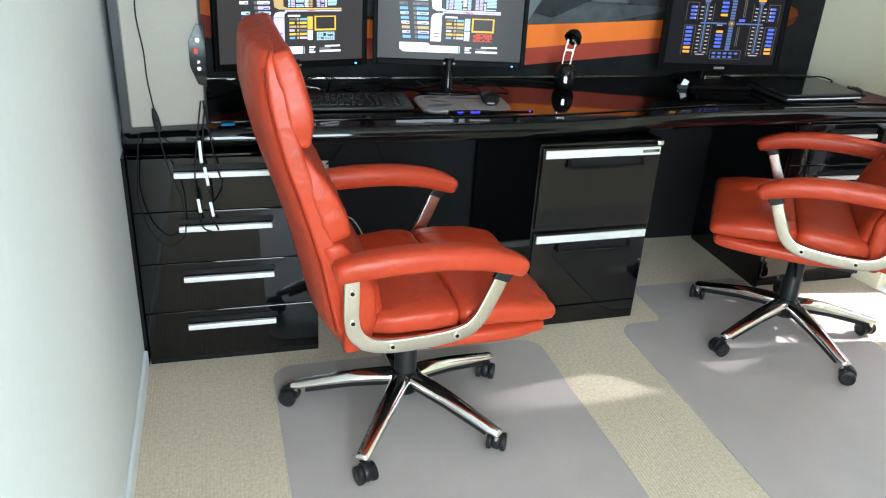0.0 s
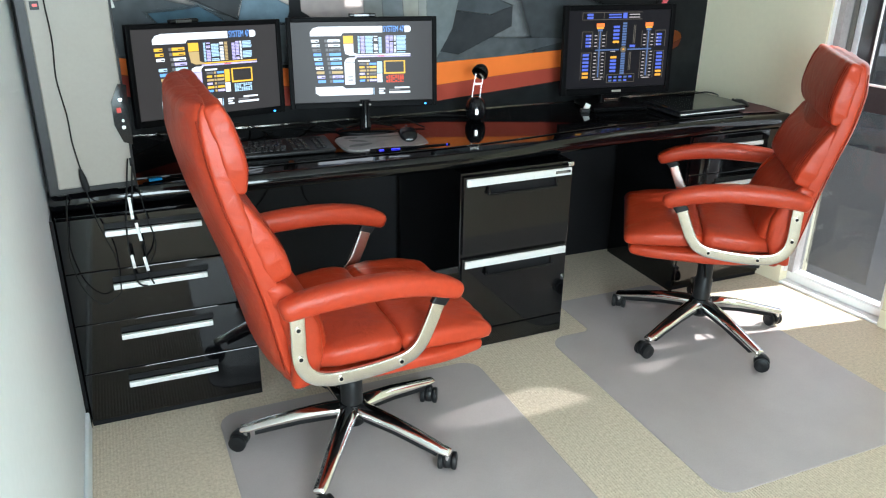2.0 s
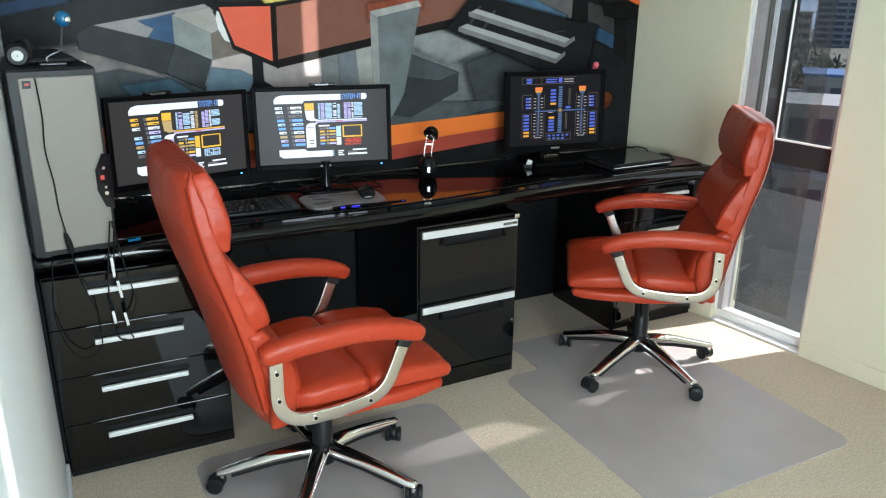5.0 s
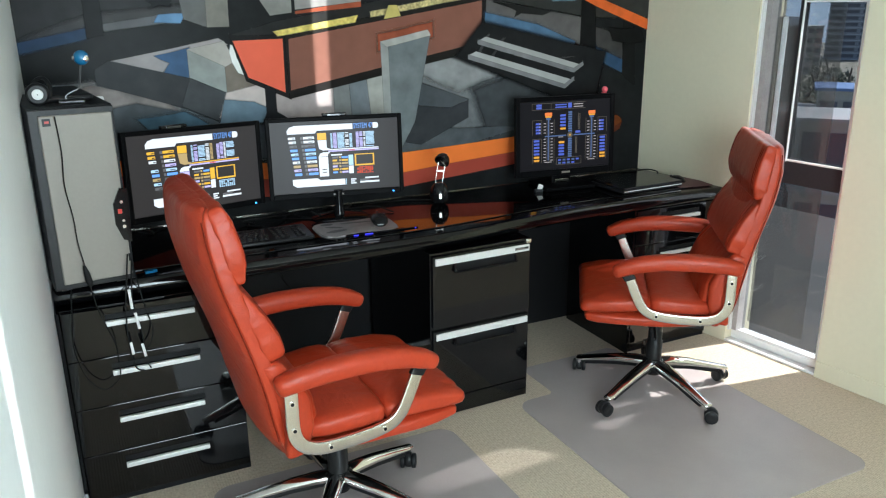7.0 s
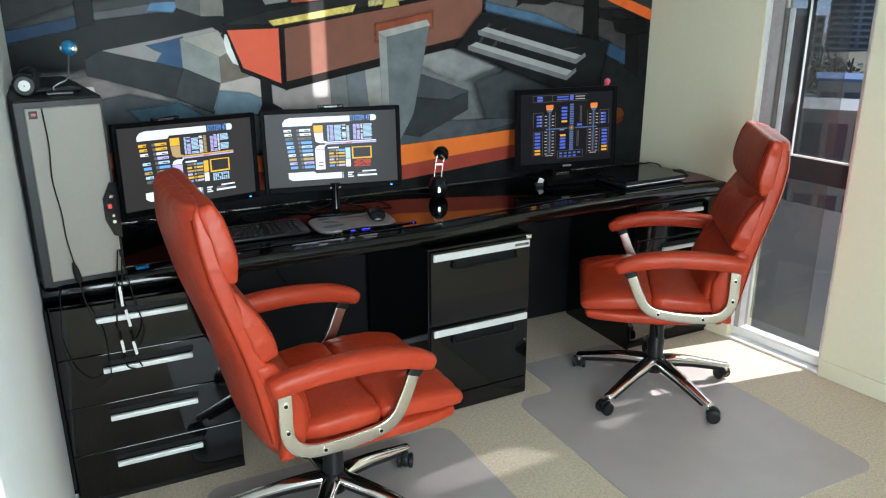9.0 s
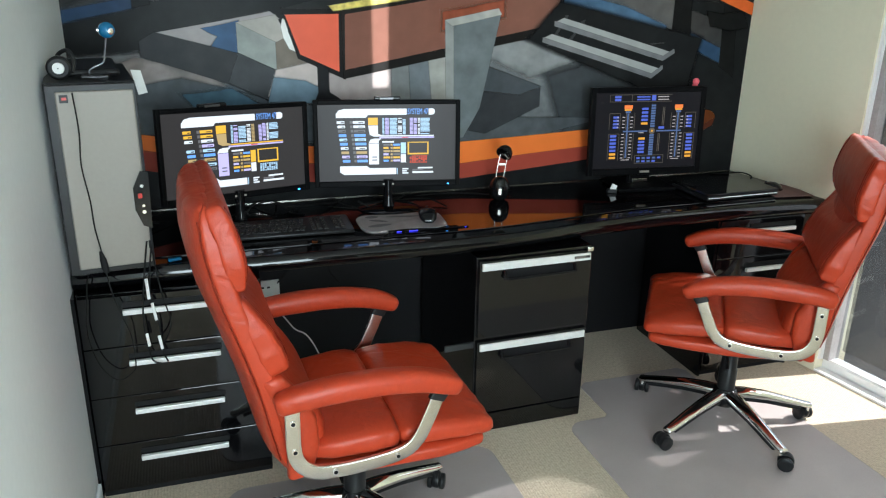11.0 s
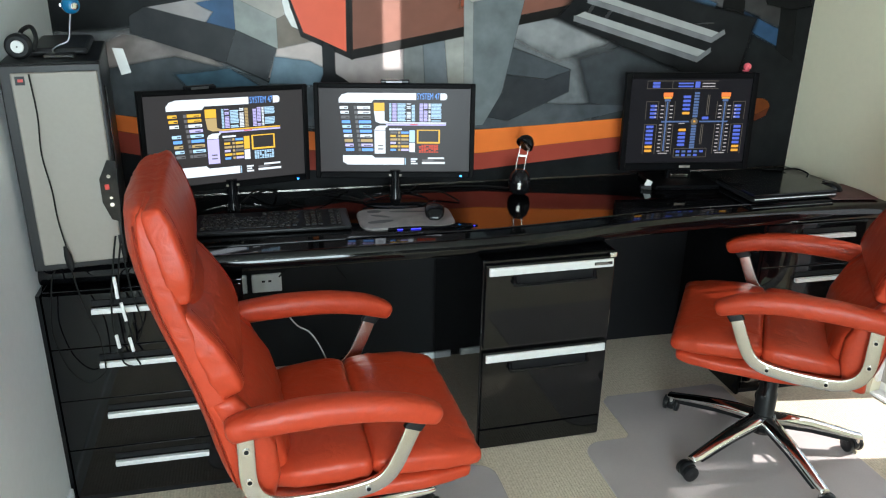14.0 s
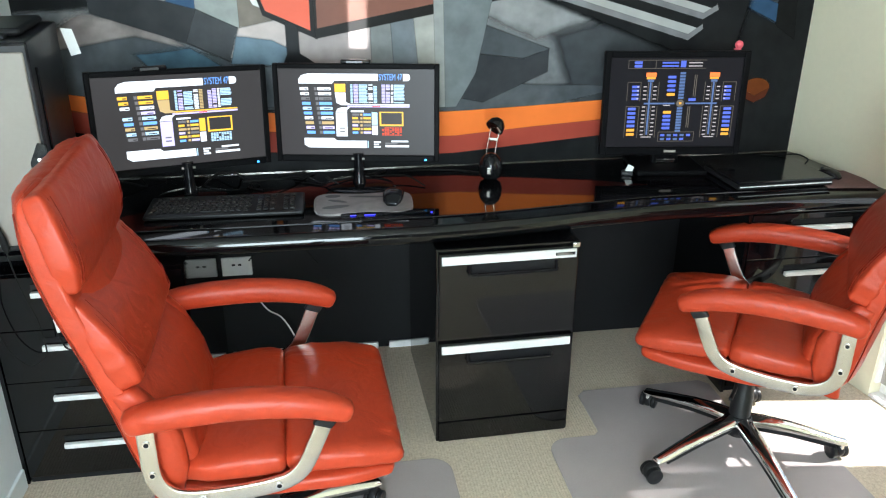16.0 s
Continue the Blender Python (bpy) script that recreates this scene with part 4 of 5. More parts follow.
def panel_page(d, first):
    """The busy status page on the two wide monitors."""
    rng = random.Random(5 if first else 9)
    top = 0.905
    d.poly(G_WHITE, [(0.13, 0.83), (0.345, 0.83), (0.36, 0.865), (0.64, 0.865), (0.64, 0.945), (0.19, 0.945), (0.15, 0.925), (0.13, 0.88)])
    d.bar(G_WHITE, 0.80, 0.865, 0.845, 0.945, 0, 0.018)
    d.bar(G_AMBER, 0.36, 0.735, 0.43, 0.83)
    d.poly(G_SAND if first else G_WHITE, [(0.36, 0.73), (0.43, 0.73), (0.43, 0.62), (0.46, 0.6), (0.46, 0.585), (0.4, 0.585), (0.37, 0.61)])
    d.bar(G_AMBER if first else G_WHITE, 0.46, 0.585, 0.84, 0.6)
    d.bar(G_LILAC, 0.44, 0.562, 0.84, 0.58)
    d.bar(G_RED, 0.6, 0.567, 0.65, 0.577)
    d.poly(G_WHITE, [(0.36, 0.5), (0.375, 0.545), (0.4, 0.56), (0.455, 0.56), (0.435, 0.53), (0.435, 0.5)])
    d.bar(G_LILAC if first else G_WHITE, 0.362, 0.22, 0.435, 0.495)
    for k in range(2):
        d.bar(G_GREY, 0.385, 0.27 + 0.04 * k, 0.42, 0.285 + 0.04 * k)
    d.poly(G_WHITE, [(0.15, 0.18), (0.15, 0.12), (0.18, 0.085), (0.56, 0.085), (0.56, 0.17), (0.365, 0.17), (0.345, 0.2), (0.15, 0.2)])
    d.bar(G_SKY, 0.565, 0.085, 0.57, 0.17)
    tones = [G_AMBER, G_AMBER, G_WHITE, G_LILAC, G_SKY, G_BLUE, G_SAND, G_SKY, G_GREY] if first else [G_WHITE, G_WHITE, G_GREY, G_BLUE, G_SKY, G_BLUE, G_WHITE, G_SAND, G_LILAC, G_BLUE]
    for k, tone in enumerate(tones):
        z = 0.755 - 0.056 * k
        if not (k == 3 and first):
            d.bar(tone, 0.135 + 0.004 * k, z, 0.19 + 0.004 * k, z + 0.034, 0.004, 0)
        d.bar(G_GREY, 0.228 + 0.003 * k, z, 0.246 + 0.003 * k, z + 0.034)
        d.bar(tone, 0.25 + 0.003 * k, z, 0.335 + 0.002 * k, z + 0.034, 0, 0.004)
        d.bar(G_BASE, 0.165 + 0.004 * k, z + 0.008, 0.186 + 0.004 * k, z + 0.02)
        d.bar(G_BASE, 0.285 + 0.01 * rng.random(), z + 0.008, 0.325 + 0.002 * k, z + 0.018)
    for u0, u1, tone in ((0.462, 0.476, G_SKY), (0.482, 0.51, G_LILAC), (0.516, 0.572, G_SKY), (0.577, 0.604, G_WHITE), (0.61, 0.632, G_SAND if first else G_SKY), (0.662, 0.685, G_LILAC), (0.69, 0.715, G_LILAC), (0.722, 0.736, G_WHITE), (0.74, 0.81, G_SKY)):
        for k in range(13):
            if rng.random() < 0.95:
                e = u1 - (0.01 * rng.random() if u1 - u0 > 0.03 else 0)
                d.bar(tone, u0, 0.613 + 0.0166 * k, e, 0.6245 + 0.0166 * k)
    d.bar(G_WHITE, 0.46, 0.505, 0.545, 0.525)
    for k in range(6):
        z = 0.465 - 0.042 * k
        tone = (G_GREY, G_AMBER, G_SAND, G_LILAC, G_AMBER, G_BLUE)[k]
        d.bar(tone, 0.468, z, 0.515 - 0.01 * (k % 2), z + 0.025)
        d.bar(G_SAND, 0.52, z, 0.535, z + 0.025)
        d.bar((G_BLUE, G_AMBER, G_SAND, G_GREY, G_AMBER, G_LILAC)[k], 0.54, z, 0.59, z + 0.025)
    d.bar(G_AMBER if first else G_SKY, 0.595, 0.36, 0.632, 0.505)
    d.bar(G_WHITE, 0.595, 0.24, 0.632, 0.35)
    for a in ((0.645, 0.5, 0.80, 0.512), (0.645, 0.345, 0.80, 0.365), (0.645, 0.345, 0.656, 0.512), (0.79, 0.345, 0.80, 0.512)):
        d.bar(G_AMBER, *a)
    for k in range(6):
        for j in range(8):
            if rng.random() < 0.85:
                d.bar(G_SKY if first else G_RED, 0.66 + 0.0165 * j, 0.235 + 0.0165 * k, 0.673 + 0.0165 * j, 0.247 + 0.0165 * k)
    for k in range(3):
        d.bar(G_WHITE, 0.605, 0.09 + 0.028 * k, 0.65 - 0.012 * (k % 2), 0.108 + 0.028 * k)
    d.bar(G_GREY, 0.68, 0.13, 0.76, 0.15)
    d.bar(G_WHITE, 0.72, 0.155, 0.83, 0.175)
    d.bar(G_WHITE, 0.68, 0.095, 0.835, 0.12)


def deck_page(d):
    """The symmetrical schematic page on the third monitor."""
    D_BLUE, D_PALE, D_AMBER = glow("deck_blue", (0.1, 0.16, 0.7), 0.81), glow("deck_pale", (0.55, 0.5, 0.5), 0.78), glow("deck_amber", (0.9, 0.42, 0.05), 0.81)
    D_LINE, D_STEEL, D_RED = glow("deck_line", (0.16, 0.14, 0.11), 0.65), glow("deck_steel", (0.12, 0.2, 0.42), 0.65), glow("deck_orange", (0.9, 0.22, 0.05), 0.91)

    def frame_of(u0, v0, u1, v1, tone=D_LINE):
        for a in ((u0, v0, u1, v0 + 0.006), (u0, v1 - 0.006, u1, v1), (u0, v0, u0 + 0.004, v1), (u1 - 0.004, v0, u1, v1)):
            d.bar(tone, *a)

    frame_of(0.13, 0.88, 0.34, 0.975)
    d.bar(D_LINE, 0.34, 0.969, 0.72, 0.975)
    d.bar(D_LINE, 0.34, 0.88, 0.72, 0.886)
    for k in range(2):
        d.bar(D_BLUE, 0.175, 0.893 + 0.038 * k, 0.235, 0.922 + 0.038 * k, 0.008, 0)
        d.bar(D_BLUE, 0.385, 0.9 + 0.035 * k, 0.51, 0.918 + 0.035 * k)
        d.bar(D_PALE, 0.585, 0.902 + 0.035 * k, 0.69, 0.914 + 0.035 * k)
    d.bar(D_BLUE, 0.525, 0.895, 0.565, 0.965)
    for k in range(9):
        for v in (0.545 + 0.034 * k, 0.17 + 0.032 * k):
            d.bar(D_STEEL, 0.528, v, 0.57, v + 0.025)
    for k in range(5):
        d.bar(D_AMBER if k == 0 else D_BLUE, 0.437, 0.58 + 0.048 * k, 0.5, 0.61 + 0.048 * k, 0.01, 0)
        d.bar(D_AMBER if k == 4 else D_BLUE, 0.422, 0.2 + 0.045 * k, 0.485, 0.23 + 0.045 * k, 0.01, 0)
    d.poly(D_LINE, [(0.549 + 0.03 * math.cos(k * math.pi / 8), 0.495 + 0.042 * math.sin(k * math.pi / 8)) for k in range(16)])
    d.bar(D_AMBER, 0.54, 0.485, 0.558, 0.507)
    for u0, u1 in ((0.27, 0.505), (0.59, 0.83)):
        d.bar(D_STEEL, u0, 0.485, u1, 0.503)
    d.bar(D_PALE, 0.42, 0.468, 0.47, 0.478)
    d.bar(D_BLUE, 0.61, 0.52, 0.665, 0.552)
    for u, v in ((0.64, 0.57), (0.61, 0.22)):
        for k in range(2):
            d.bar(D_LINE, u + 0.014 * k, v, u + 0.006 + 0.014 * k, v + 0.24)
    for s in (0, 1):
        def put(material, u0, v0, u1, v1):
            d.bar(material, *((1.1 - u1, v0, 1.1 - u0, v1) if s else (u0, v0, u1, v1)))
        put(D_RED, 0.27, 0.79, 0.348, 0.838)
        put(D_AMBER, 0.275, 0.765, 0.343, 0.788)
        put(D_STEEL, 0.285, 0.735, 0.333, 0.762)
        put(D_STEEL, 0.303, 0.14, 0.316, 0.73)
        for k in range(13):
            v = 0.135 + 0.045 * k
            if 0.46 < v < 0.52:
                continue
            put(D_PALE, 0.258, v, 0.283, v + 0.012)
            put(D_PALE, 0.334, v, 0.359, v + 0.012)
        for k in range(4):
            put(D_BLUE, 0.172, 0.535 + 0.044 * k, 0.225, 0.562 + 0.044 * k)
            put(D_PALE, 0.21, 0.542 + 0.044 * k, 0.225, 0.555 + 0.044 * k)
        for k in range(7):
            put(D_AMBER if k < 2 else D_BLUE, 0.152, 0.13 + 0.048 * k, 0.212, 0.16 + 0.048 * k)
        for v0, v1 in ((0.52, 0.735), (0.105, 0.465)):
            for u in (0.235, 0.292, 0.322, 0.372):
                put(D_LINE, u, v0, u + 0.004, v1)
            put(D_LINE, 0.135, v0, 0.139, v1)
            put(D_LINE, 0.139, v1 - 0.006, 0.235, v1)
        put(D_PALE, 0.268, 0.108, 0.348, 0.118)
    frame_of(0.4, 0.06, 0.68, 0.172)
    for k in range(5):
        for j in range(2):
            if not (j == 0 and k > 3):
                d.bar(D_BLUE if (k + j) % 2 else D_STEEL, 0.42 + 0.05 * k, 0.075 + 0.045 * j, 0.452 + 0.05 * k, 0.1 + 0.045 * j)


def monitor(m, w, h, z0, tilt, label, page, base3=False, bezel=0.017, round_base=True, roll=0):
    """A monitor whose origin is on the desk under the middle of its screen."""
    t = thing("monitor", m, label, "monitor", "monitors on the desk")
    lean = pose(0, 0, z0) @ pose(0, 0, 0, 0, roll, 0) @ pose(0, 0, 0, -tilt, 0, 0)
    bm = box(-w / 2, -w / 2 + bezel, -0.012, 0.012, 0, h, 0.003)
    box(w / 2 - bezel, w / 2, -0.012, 0.012, 0, h, 0.003, bm=bm)
    box(-w / 2 + bezel, w / 2 - bezel, -0.012, 0.012, h - bezel, h, 0.003, bm=bm)
    box(-w / 2 + bezel, w / 2 - bezel, -0.012, 0.012, 0, bezel * 1.35, 0.003, bm=bm)
    bm.transform(lean)
    part("bezel", bm, M_BEZEL, t, "black bezel")
    bm = box(-w / 2 + 0.01, w / 2 - 0.01, 0.004, 0.028, 0.01, h - 0.01, 0.004)
    box(-w / 4, w / 4, 0.028, 0.055, 0.06, h * 0.75, 0.012, bm=bm)
    bm.transform(lean)
    part("rear_cover", bm, M_PLASTIC, t)
    bm = box(-w / 2 + bezel, w / 2 - bezel, -0.004, 0.004, bezel * 1.35, h - bezel)
    bm.transform(lean)
    screen = part("screen", bm, G_BASE3 if base3 else G_BASE, t, "lit screen with coloured panels")
    d = Display(w - 2 * bezel, h - 2.35 * bezel, -w / 2 + bezel, bezel * 1.35, -0.004)
    page(d)
    d.finish(screen, lean)
    part("maker_mark", (lambda b: (b.transform(lean), b)[1])(box(-0.022, 0.022, -0.0128, -0.0122, bezel * 0.45, bezel * 0.85)), M_PUTTY, t)
    led = box(w / 2 - 0.05, w / 2 - 0.043, -0.0135, -0.0122, 0.006, 0.011)
    led.transform(lean)
    if not base3:
        part("power_light", led, G_LED, t, "blue power light")
    if round_base:
        part("neck", turned([(0, 0.012), (0.024, 0.012), (0.02, 0.03), (0.017, 0.06), (0.019, z0 + 0.03), (0, z0 + 0.03)], 24), M_PLASTIC_GLOSS, t, smooth=True)
        foot = turned([(0, 0), (0.118, 0), (0.12, 0.004), (0.11, 0.009), (0.05, 0.013), (0, 0.015)], 48)
        foot.transform(Matrix.Diagonal((1, 0.78, 1, 1)))
        part("foot", foot, M_PLASTIC_GLOSS, t, "round gloss foot", smooth=True)
    else:
        part("neck", box(-0.05, 0.05, 0.03, 0.06, 0.01, z0 + 0.1, 0.006), M_BEZEL, t)
        part("foot", box(-0.13, 0.13, -0.07, 0.13, 0, 0.018, 0.006), M_BEZEL, t)
        bm = box(-0.035, 0.035, 0.024, 0.029, 0.022, 0.036, 0.001)
        part("neck_plate", bm, M_CHROME, t)
    return t, lean, d


mon, lean, d = monitor(pose(0.262, 2.405, SURF, 0, 0, 19), 0.556, 0.331, 0.094, 3, "wide black monitor angled inwards showing a coloured status page", lambda d: panel_page(d, True), roll=1.8)


def screen_words(screen_owner, lean, d):
    font = bpy.data.curves.new("screen_title", "FONT")
    font.body, font.align_x, font.align_y, font.extrude = "SYSTEM 47", "CENTER", "CENTER", 0.0002
    font.size = d.h * 0.105
    ob = new("screen_title", font)
    bpy.context.view_layer.update()
    me = bpy.data.meshes.new_from_object(ob.evaluated_get(bpy.context.evaluated_depsgraph_get()))
    bpy.data.objects.remove(ob)
    span = max(v.co.x for v in me.vertices) - min(v.co.x for v in me.vertices)
    me.transform(Matrix.Diagonal((d.w * 0.148 / span, 1, 1, 1)))
    me.transform(lean @ Matrix.Translation((d.x0 + 0.72 * d.w, d.y - 0.0036, d.z0 + 0.905 * d.h)) @ pose(0, 0, 0, 90, 0, 0))
    me.materials.clear()
    me.materials.append(G_BLUE)
    ob = new("screen_title", me)
    ob.parent = [c for c in screen_owner.children if c.name.startswith("screen")][0]


screen_words(mon, lean, d)
mon, lean, d = monitor(pose(0.826, 2.452, SURF, 0, 0, -9.8), 0.558, 0.331, 0.088, 4, "wide black monitor showing a coloured status page in white and blue", lambda d: panel_page(d, False))
screen_words(mon, lean, d)
m3, lean3, d3 = monitor(pose(1.967, 2.466, SURF, 0, 0, -6.5), 0.52, 0.372, 0.062, 3, "matt black monitor showing a symmetrical blue and amber schematic", deck_page, True, 0.022, False)


# computer tower and what stands on it
def computer_tower():
    t = thing("computer_tower", pose(-0.258, 1.962, SURF, 0, 0, 7), "black computer tower with a putty-grey front door", "computer")
    w, dp, h = 0.236, 0.46, 0.572
    part("case", box(0, w, 0.014, dp, 0.012, h, 0.004), M_PLASTIC, t)
    for x in (0.02, w - 0.05):
        for y in (0.03, dp - 0.06):
            part("foot", box(x, x + 0.03, y, y + 0.03, 0, 0.012), M_PLASTIC, t)
    part("front_frame", box(0.0, w, 0.0, 0.0135, 0.012, h - 0.004, 0.003), M_PLASTIC, t)
    part("front_door", box(0.026, w - 0.008, -0.008, -0.0005, 0.03, h - 0.022, 0.004), M_PUTTY, t, "putty-grey plastic door")
    part("badge", box(0.036, 0.058, -0.0095, -0.0085, h - 0.052, h - 0.03), M_PLASTIC, t)
    part("badge_light", box(0.042, 0.054, -0.0105, -0.0097, h - 0.044, h - 0.037), M_RED_BTN, t)
    part("top_hump", box(0.06, w - 0.03, 0.12, dp - 0.02, h, h + 0.022, 0.01), M_PLASTIC, t)
    part("side_vent", box(w + 0.0005, w + 0.005, 0.06, 0.075, 0.27, 0.5, 0.002), M_PLASTIC_GLOSS, t)
    bm = bmesh.new()
    outline = [(0.196, 0.16), (0.214, 0.11), (0.238, 0.1), (0.242, 0.27), (0.22, 0.275), (0.196, 0.225)]
    a = [bm.verts.new((x, -0.018, z + 0.04)) for x, z in outline]
    b = [bm.verts.new((x, -0.0085, z + 0.04)) for x, z in outline]
    bm.faces.new(a)
    bm.faces.new(b[::-1])
    for k in range(6):
        bm.faces.new((a[k], a[(k + 1) % 6], b[(k + 1) % 6], b[k]))
    panel = part("control_panel", bm, M_PLASTIC_GLOSS, t, "black six-sided control panel")
    part("red_button", box(0.207, 0.219, -0.022, -0.0185, 0.235, 0.25, 0.002), M_RED_BTN, panel, "red button")
    for z, r in ((0.272, 0.005), (0.212, 0.004), (0.193, 0.0055)):
        bm = cyl(r, 0, 0.003, 14)
        bm.transform(pose(0.22, -0.0185, z, 90))
        part("jack", bm, M_CHROME, panel)
    part("port", box(0.222, 0.23, -0.0095, -0.0083, 0.075, 0.1, 0.001), M_DARK, t)
    return t


computer_tower()
TOWER_TOP = SURF + 0.572


def web_camera():
    c = thing("web_camera", pose(-0.115, 2.07, TOWER_TOP), "blue ball web camera on a bent silver stem", "camera")
    part("clip_foot", box(-0.055, 0.02, -0.02, 0.02, 0, 0.01, 0.004), M_DULL, c, "silver clip foot")
    part("stem", tube([(-0.03, 0, 0.008), (-0.032, 0, 0.022), (-0.015, 0, 0.033), (0.008, 0.003, 0.045), (0.016, 0.005, 0.08), (0.022, 0.005, 0.112)], 0.0026, 8, 6), M_DULL, c, "bent silver stem", smooth=True)
    ball = turned([(0.023 * math.sin(radians(a)), -0.023 * math.cos(radians(a))) for a in range(0, 181, 12)], 28)
    ball.transform(Matrix.Translation((0.026, 0.006, 0.133)))
    b = part("ball", ball, M_BLUE, c, "translucent blue ball", smooth=True, angle=80)
    for x, y, r in ((0.012, -0.02, 0.009),):
        lens = turned([(0, 0), (r, 0), (r, 0.004), (r * 0.6, 0.006), (0, 0.005)], 18)
        lens.transform(Matrix.Translation((0.026 + x, 0.006 + y, 0.131)) @ Vector((0.5, -0.86, 0)).to_track_quat("Z", "Y").to_matrix().to_4x4())
        part("lens_ring", lens, M_CHROME, b, smooth=True)
    bump = cyl(0.006, 0, 0.004, 14)
    bump.transform(Matrix.Translation((0.005, -0.004, 0.133)) @ pose(0, 0, 0, 90, 0, 0) @ pose(0, 0, 0, 0, -80, 0))
    part("side_cap", bump, M_CHROME, b)
    return c


web_camera()


def headset():
    h = thing("headset", pose(-0.222, 2.05, TOWER_TOP), "black headset with a white ear disc lying on the tower", "headset")
    cup = turned([(0, -0.016), (0.026, -0.016), (0.033, -0.006), (0.033, 0.01), (0.026, 0.016), (0, 0.016)], 28)
    cup.transform(Matrix.Translation((0.0, 0, 0.0335)) @ pose(0, 0, 0, 90, 0, 0))
    e = part("ear_cup", cup, M_PLASTIC, h, smooth=True)
    disc = turned([(0, 0.0), (0.016, 0.0), (0.015, 0.004), (0, 0.005)], 24)
    disc.transform(Matrix.Translation((0.0, -0.0165, 0.0335)) @ pose(0, 0, 0, 90, 0, 0))
    part("ear_disc", disc, M_WHITE_PLASTIC, e, "white disc", smooth=True)
    dot = cyl(0.002, 0, 0.006, 10)
    dot.transform(Matrix.Translation((0.0, -0.0165, 0.0335)) @ pose(0, 0, 0, 90, 0, 0))
    part("ear_dot", dot, M_PLASTIC, e)
    part("band", tube([(0.03, 0.01, 0.02), (0.036, 0.03, 0.05), (0.02, 0.06, 0.075), (-0.01, 0.075, 0.06), (-0.02, 0.08, 0.02)], 0.006, 8, 6), M_PLASTIC, h, smooth=True)
    return h


headset()


def cable(points, r, label, material=M_CABLE, name="cable"):
    ob = part(name, tube(points, r, 8, 7), material, smooth=True)
    return tagged(ob, label, "cable", "loose cables")


Y = 1.934
cable([(-0.186, 1.953, 1.325), (-0.182, 1.953, 1.22), (-0.188, 1.953, 1.12), (-0.178, 1.953, 1.02), (-0.176, 1.953, 0.94), (-0.166, 1.95, 0.86), (-0.16, 1.94, 0.8), (-0.148, Y, 0.72), (-0.13, Y - 0.01, 0.66), (-0.112, Y - 0.012, 0.596), (-0.11, Y - 0.005, 0.5), (-0.12, Y, 0.47), (-0.165, Y, 0.447), (-0.21, Y, 0.5), (-0.233, Y, 0.602), (-0.226, Y, 0.69), (-0.219, 1.96, 0.765), (-0.215, 2.0, 0.781)], 0.002, "black cable hanging in a loop from the tower over the drawers")
cable([(-0.04, 1.965, 0.88), (-0.048, 1.95, 0.835), (-0.066, Y, 0.724), (-0.072, Y - 0.01, 0.655), (-0.072, Y - 0.012, 0.6), (-0.062, Y, 0.505), (-0.035, Y, 0.485)], 0.0026, "black cable hanging from the tower over the drawers")
cable([(-0.03, 1.968, 0.86), (-0.04, 1.945, 0.796), (-0.047, Y, 0.711), (-0.034, Y - 0.01, 0.655), (-0.028, Y - 0.005, 0.58), (-0.03, Y, 0.53), (-0.016, Y, 0.49)], 0.0026, "black cable with a pale plug hanging from the tower")
cable([(-0.03, 1.97, 0.85), (-0.02, 1.945, 0.77), (-0.01, Y, 0.7), (0.004, Y, 0.63), (-0.008, Y, 0.58), (-0.03, Y, 0.55)], 0.0022, "thin black cable hanging over the drawers")


def plug(x0, z0, x1, z1, label):
    a, b = Vector((x0, Y - 0.012, z0)), Vector((x1, Y - 0.012, z1))
    d = (b - a).normalized()
    q = Vector((d.z, 0, -d.x))
    ob = part("cable_plug", loft([(a, q * 0.0045, Vector((0, 0.003, 0)), 5), (b, q * 0.0045, Vector((0, 0.003, 0)), 5)], 16, 0.001), M_WHITE_PLASTIC, smooth=True)
    return tagged(ob, label, "plug", "loose cables")


plug(-0.052, 0.775, -0.05, 0.711, "white plug sleeve on a hanging cable")
plug(-0.043, 0.695, -0.036, 0.64, "white plug sleeve on a hanging cable")
plug(-0.068, 0.597, -0.064, 0.556, "white plug sleeve at the end of a hanging cable")
plug(-0.034, 0.585, -0.028, 0.542, "white plug sleeve at the end of a hanging cable")
ob = part("cable_strain_relief", loft([((-0.168, 1.945, 0.865), (0.004, 0, 0), (0, 0.004, 0), 3), ((-0.164, 1.943, 0.84), (0.009, 0, 0), (0, 0.006, 0), 4), ((-0.16, 1.94, 0.812), (0.01, 0, 0), (0, 0.006, 0), 4), ((-0.158, 1.938, 0.8), (0.005, 0, 0), (0, 0.004, 0), 3)], 16), M_CABLE, smooth=True)
tagged(ob, "black moulded connector on the tower's front cable", "plug", "loose cables")


